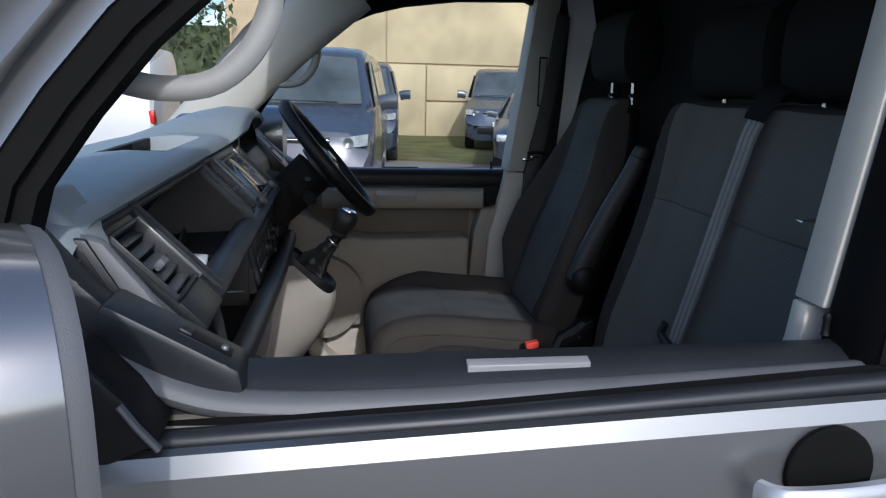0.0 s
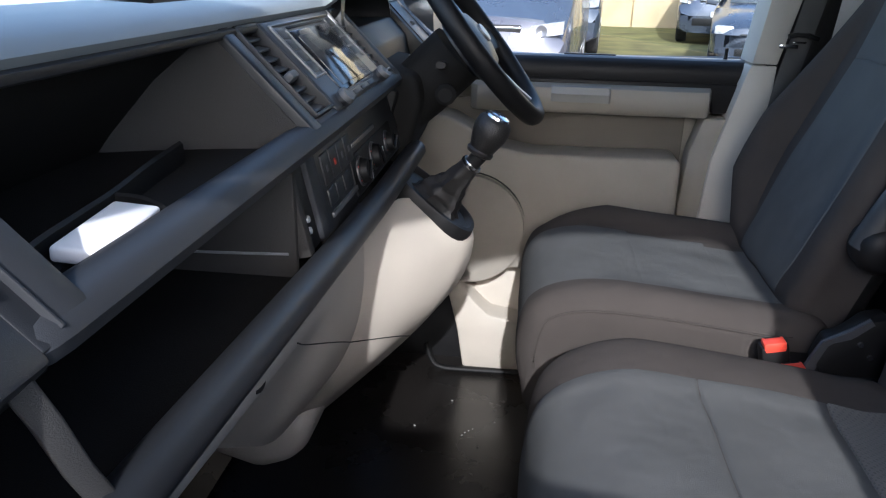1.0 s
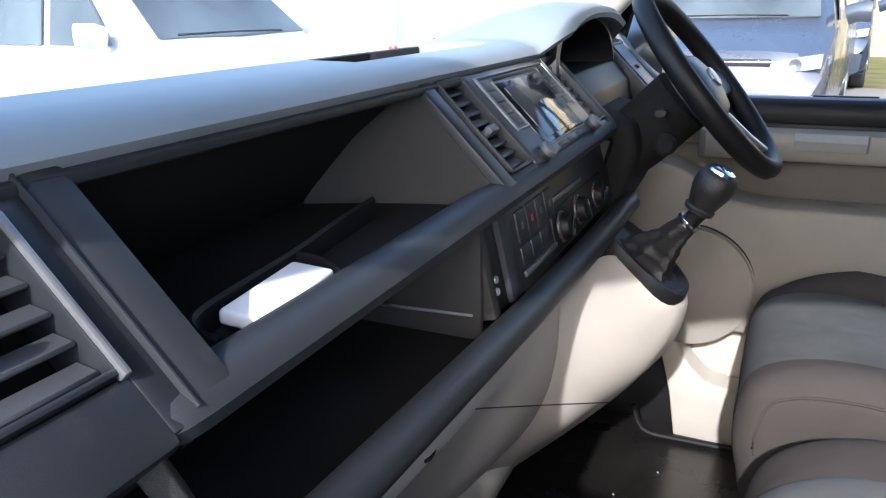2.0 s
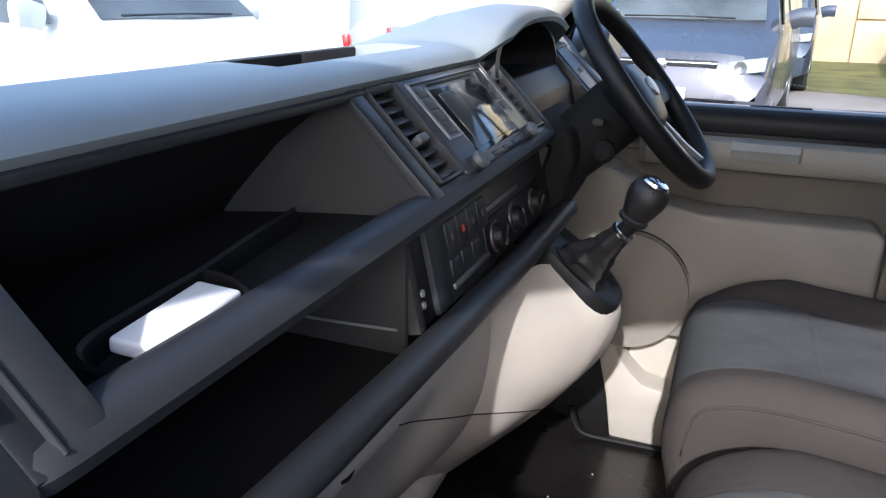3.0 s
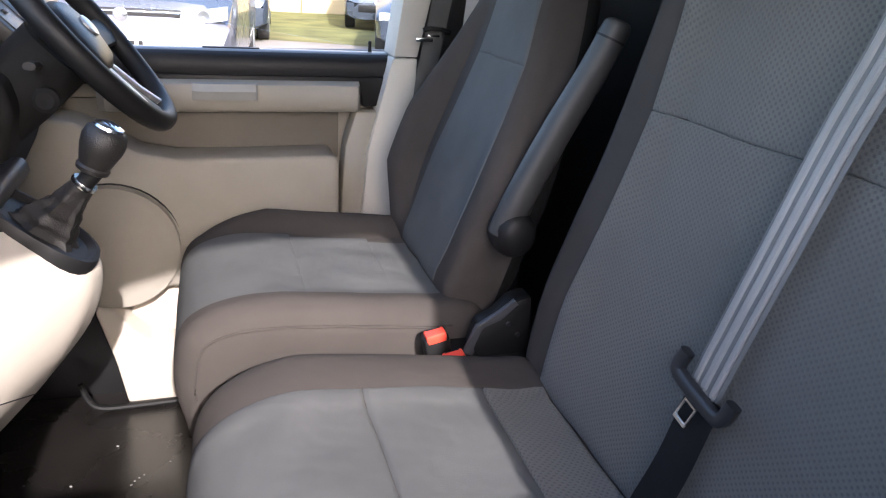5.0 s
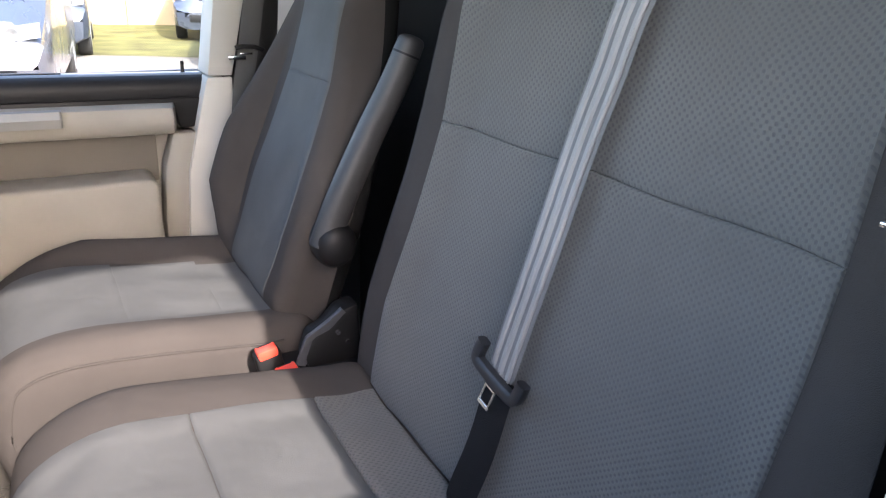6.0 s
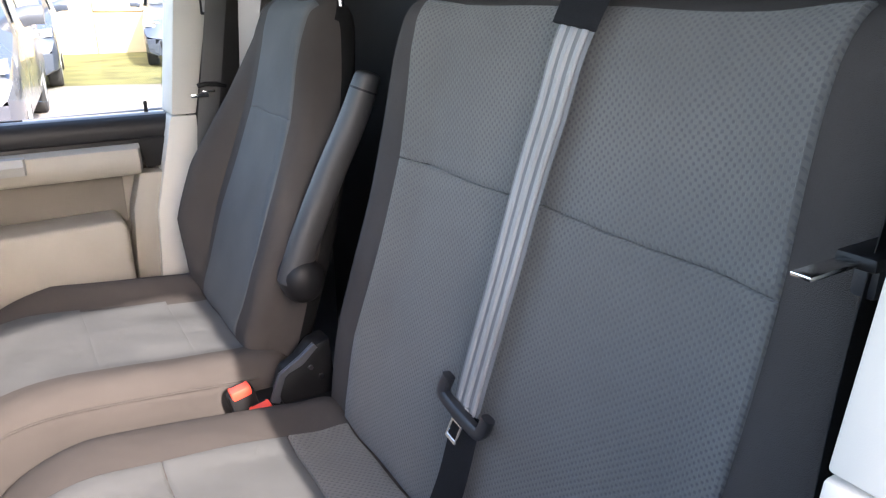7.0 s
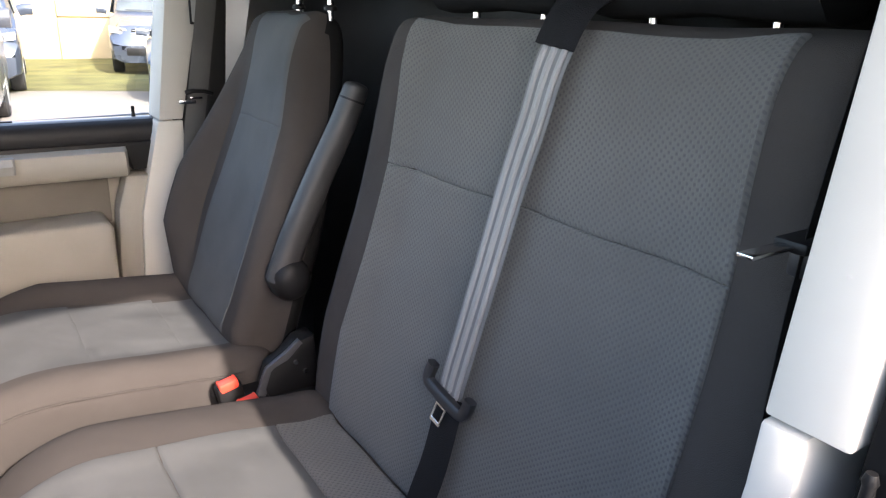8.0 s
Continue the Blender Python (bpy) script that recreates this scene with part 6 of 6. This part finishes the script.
ground = bmesh.new()
bmesh.ops.create_grid(ground, x_segments=60, y_segments=60, size=600)
tagged(part("ground", ground, TARMAC), "worn pale tarmac yard", "ground", kind="structure")
moss = bmesh.new()
rows = []
for i in range(41):
    x = -14 + 34 * i / 40
    y0 = 12.6 + 1.6 * noise.noise(Vector((x * 0.35, 0, 3))) + 0.8 * noise.noise(Vector((x * 1.3, 5, 3)))
    rows.append([Vector((x, lerp(y0, 20.4, j / 12), 0.004 + 0.05 * (j > 0) * abs(noise.noise(Vector((x, j * 0.6, 1)))))) for j in range(13)])
tagged(part("moss_verge", loft(rows, closed=False), MOSS), "patchy yellow-green moss and grass before the wall", "grass", kind="stuff")
wall = thing("yard_wall", "tall sandy concrete panel wall round the yard", "wall", kind="structure")
part("wall_core", rbox((-3.0, 20.55, 0), (45, 20.9, 6.2), 0.01), CONCRETE, wall)
for i in range(11):
    x = -2.8 + 4.35 * i
    part("panel", rbox((x, 20.47, 2.12), (x + 4.30, 20.56, 6.2), 0.02), CONCRETE, wall)
    part("pilaster", rbox((x - 0.02, 20.40, 0.0), (x + 1.15, 20.56, 2.08), 0.03), CONCRETE, wall)
    part("panel", rbox((x + 1.19, 20.46, 1.05), (x + 4.28, 20.56, 2.06), 0.02), CONCRETE, wall)
    part("panel", rbox((x + 1.19, 20.46, 0.0), (x + 4.28, 20.56, 1.01), 0.02), CONCRETE, wall)

# hedge bank beyond the parked vans
rnd = random.Random(11)
leaves = bmesh.new()
for k in range(5200):
    x = rnd.uniform(-34, -2.6)
    top = 3.6 + 0.9 * noise.noise(Vector((x * 0.5, 0, 7))) + 0.4 * noise.noise(Vector((x * 2.1, 3, 7)))
    z = top * math.sqrt(rnd.random())
    y = 19.6 - 0.9 * math.sqrt(max(0.0, 1 - (z / 4.6) ** 2)) + rnd.uniform(-0.3, 0.3)
    s = rnd.uniform(0.07, 0.17)
    m = pose(x, y, z, rnd.uniform(0, 180), rnd.uniform(0, 180), rnd.uniform(0, 180))
    leaves.faces.new([leaves.verts.new(m @ Vector(p)) for p in ((-s, 0, 0), (0, -s * 0.5, 0.02), (s, 0, 0), (0, s * 0.5, 0.02))])
rbox((-34, 19.2, 0), (-2.8, 19.9, 2.9), 0.1, 2, None, leaves)
tagged(part("hedge", leaves, HEDGE), "dark green leafy hedge bank beyond the yard", "hedge", kind="stuff")

# plain unseen building added to close the yard and shape the paint's reflections
shed = thing("unseen_building", "unseen long grey building added for the paint's reflections", "building", kind="structure")
part("wall", rbox((-40, -36.0, 0), (40, -35.5, 3.2), 0.02), mat("dull_grey_cladding", (0.16, 0.15, 0.14), 0.8, vary=0.25, scale=0.4, grain=0.3, grain_scale=20), shed)
part("roof", prism([(-44, 3.3), (-39.5, 4.6), (-35.2, 3.2), (-35.2, 3.1), (-44, 3.1)], "x", -40, 40), mat("dark_sheet_roof", (0.09, 0.09, 0.095), 0.7, vary=0.2, scale=0.5), shed)
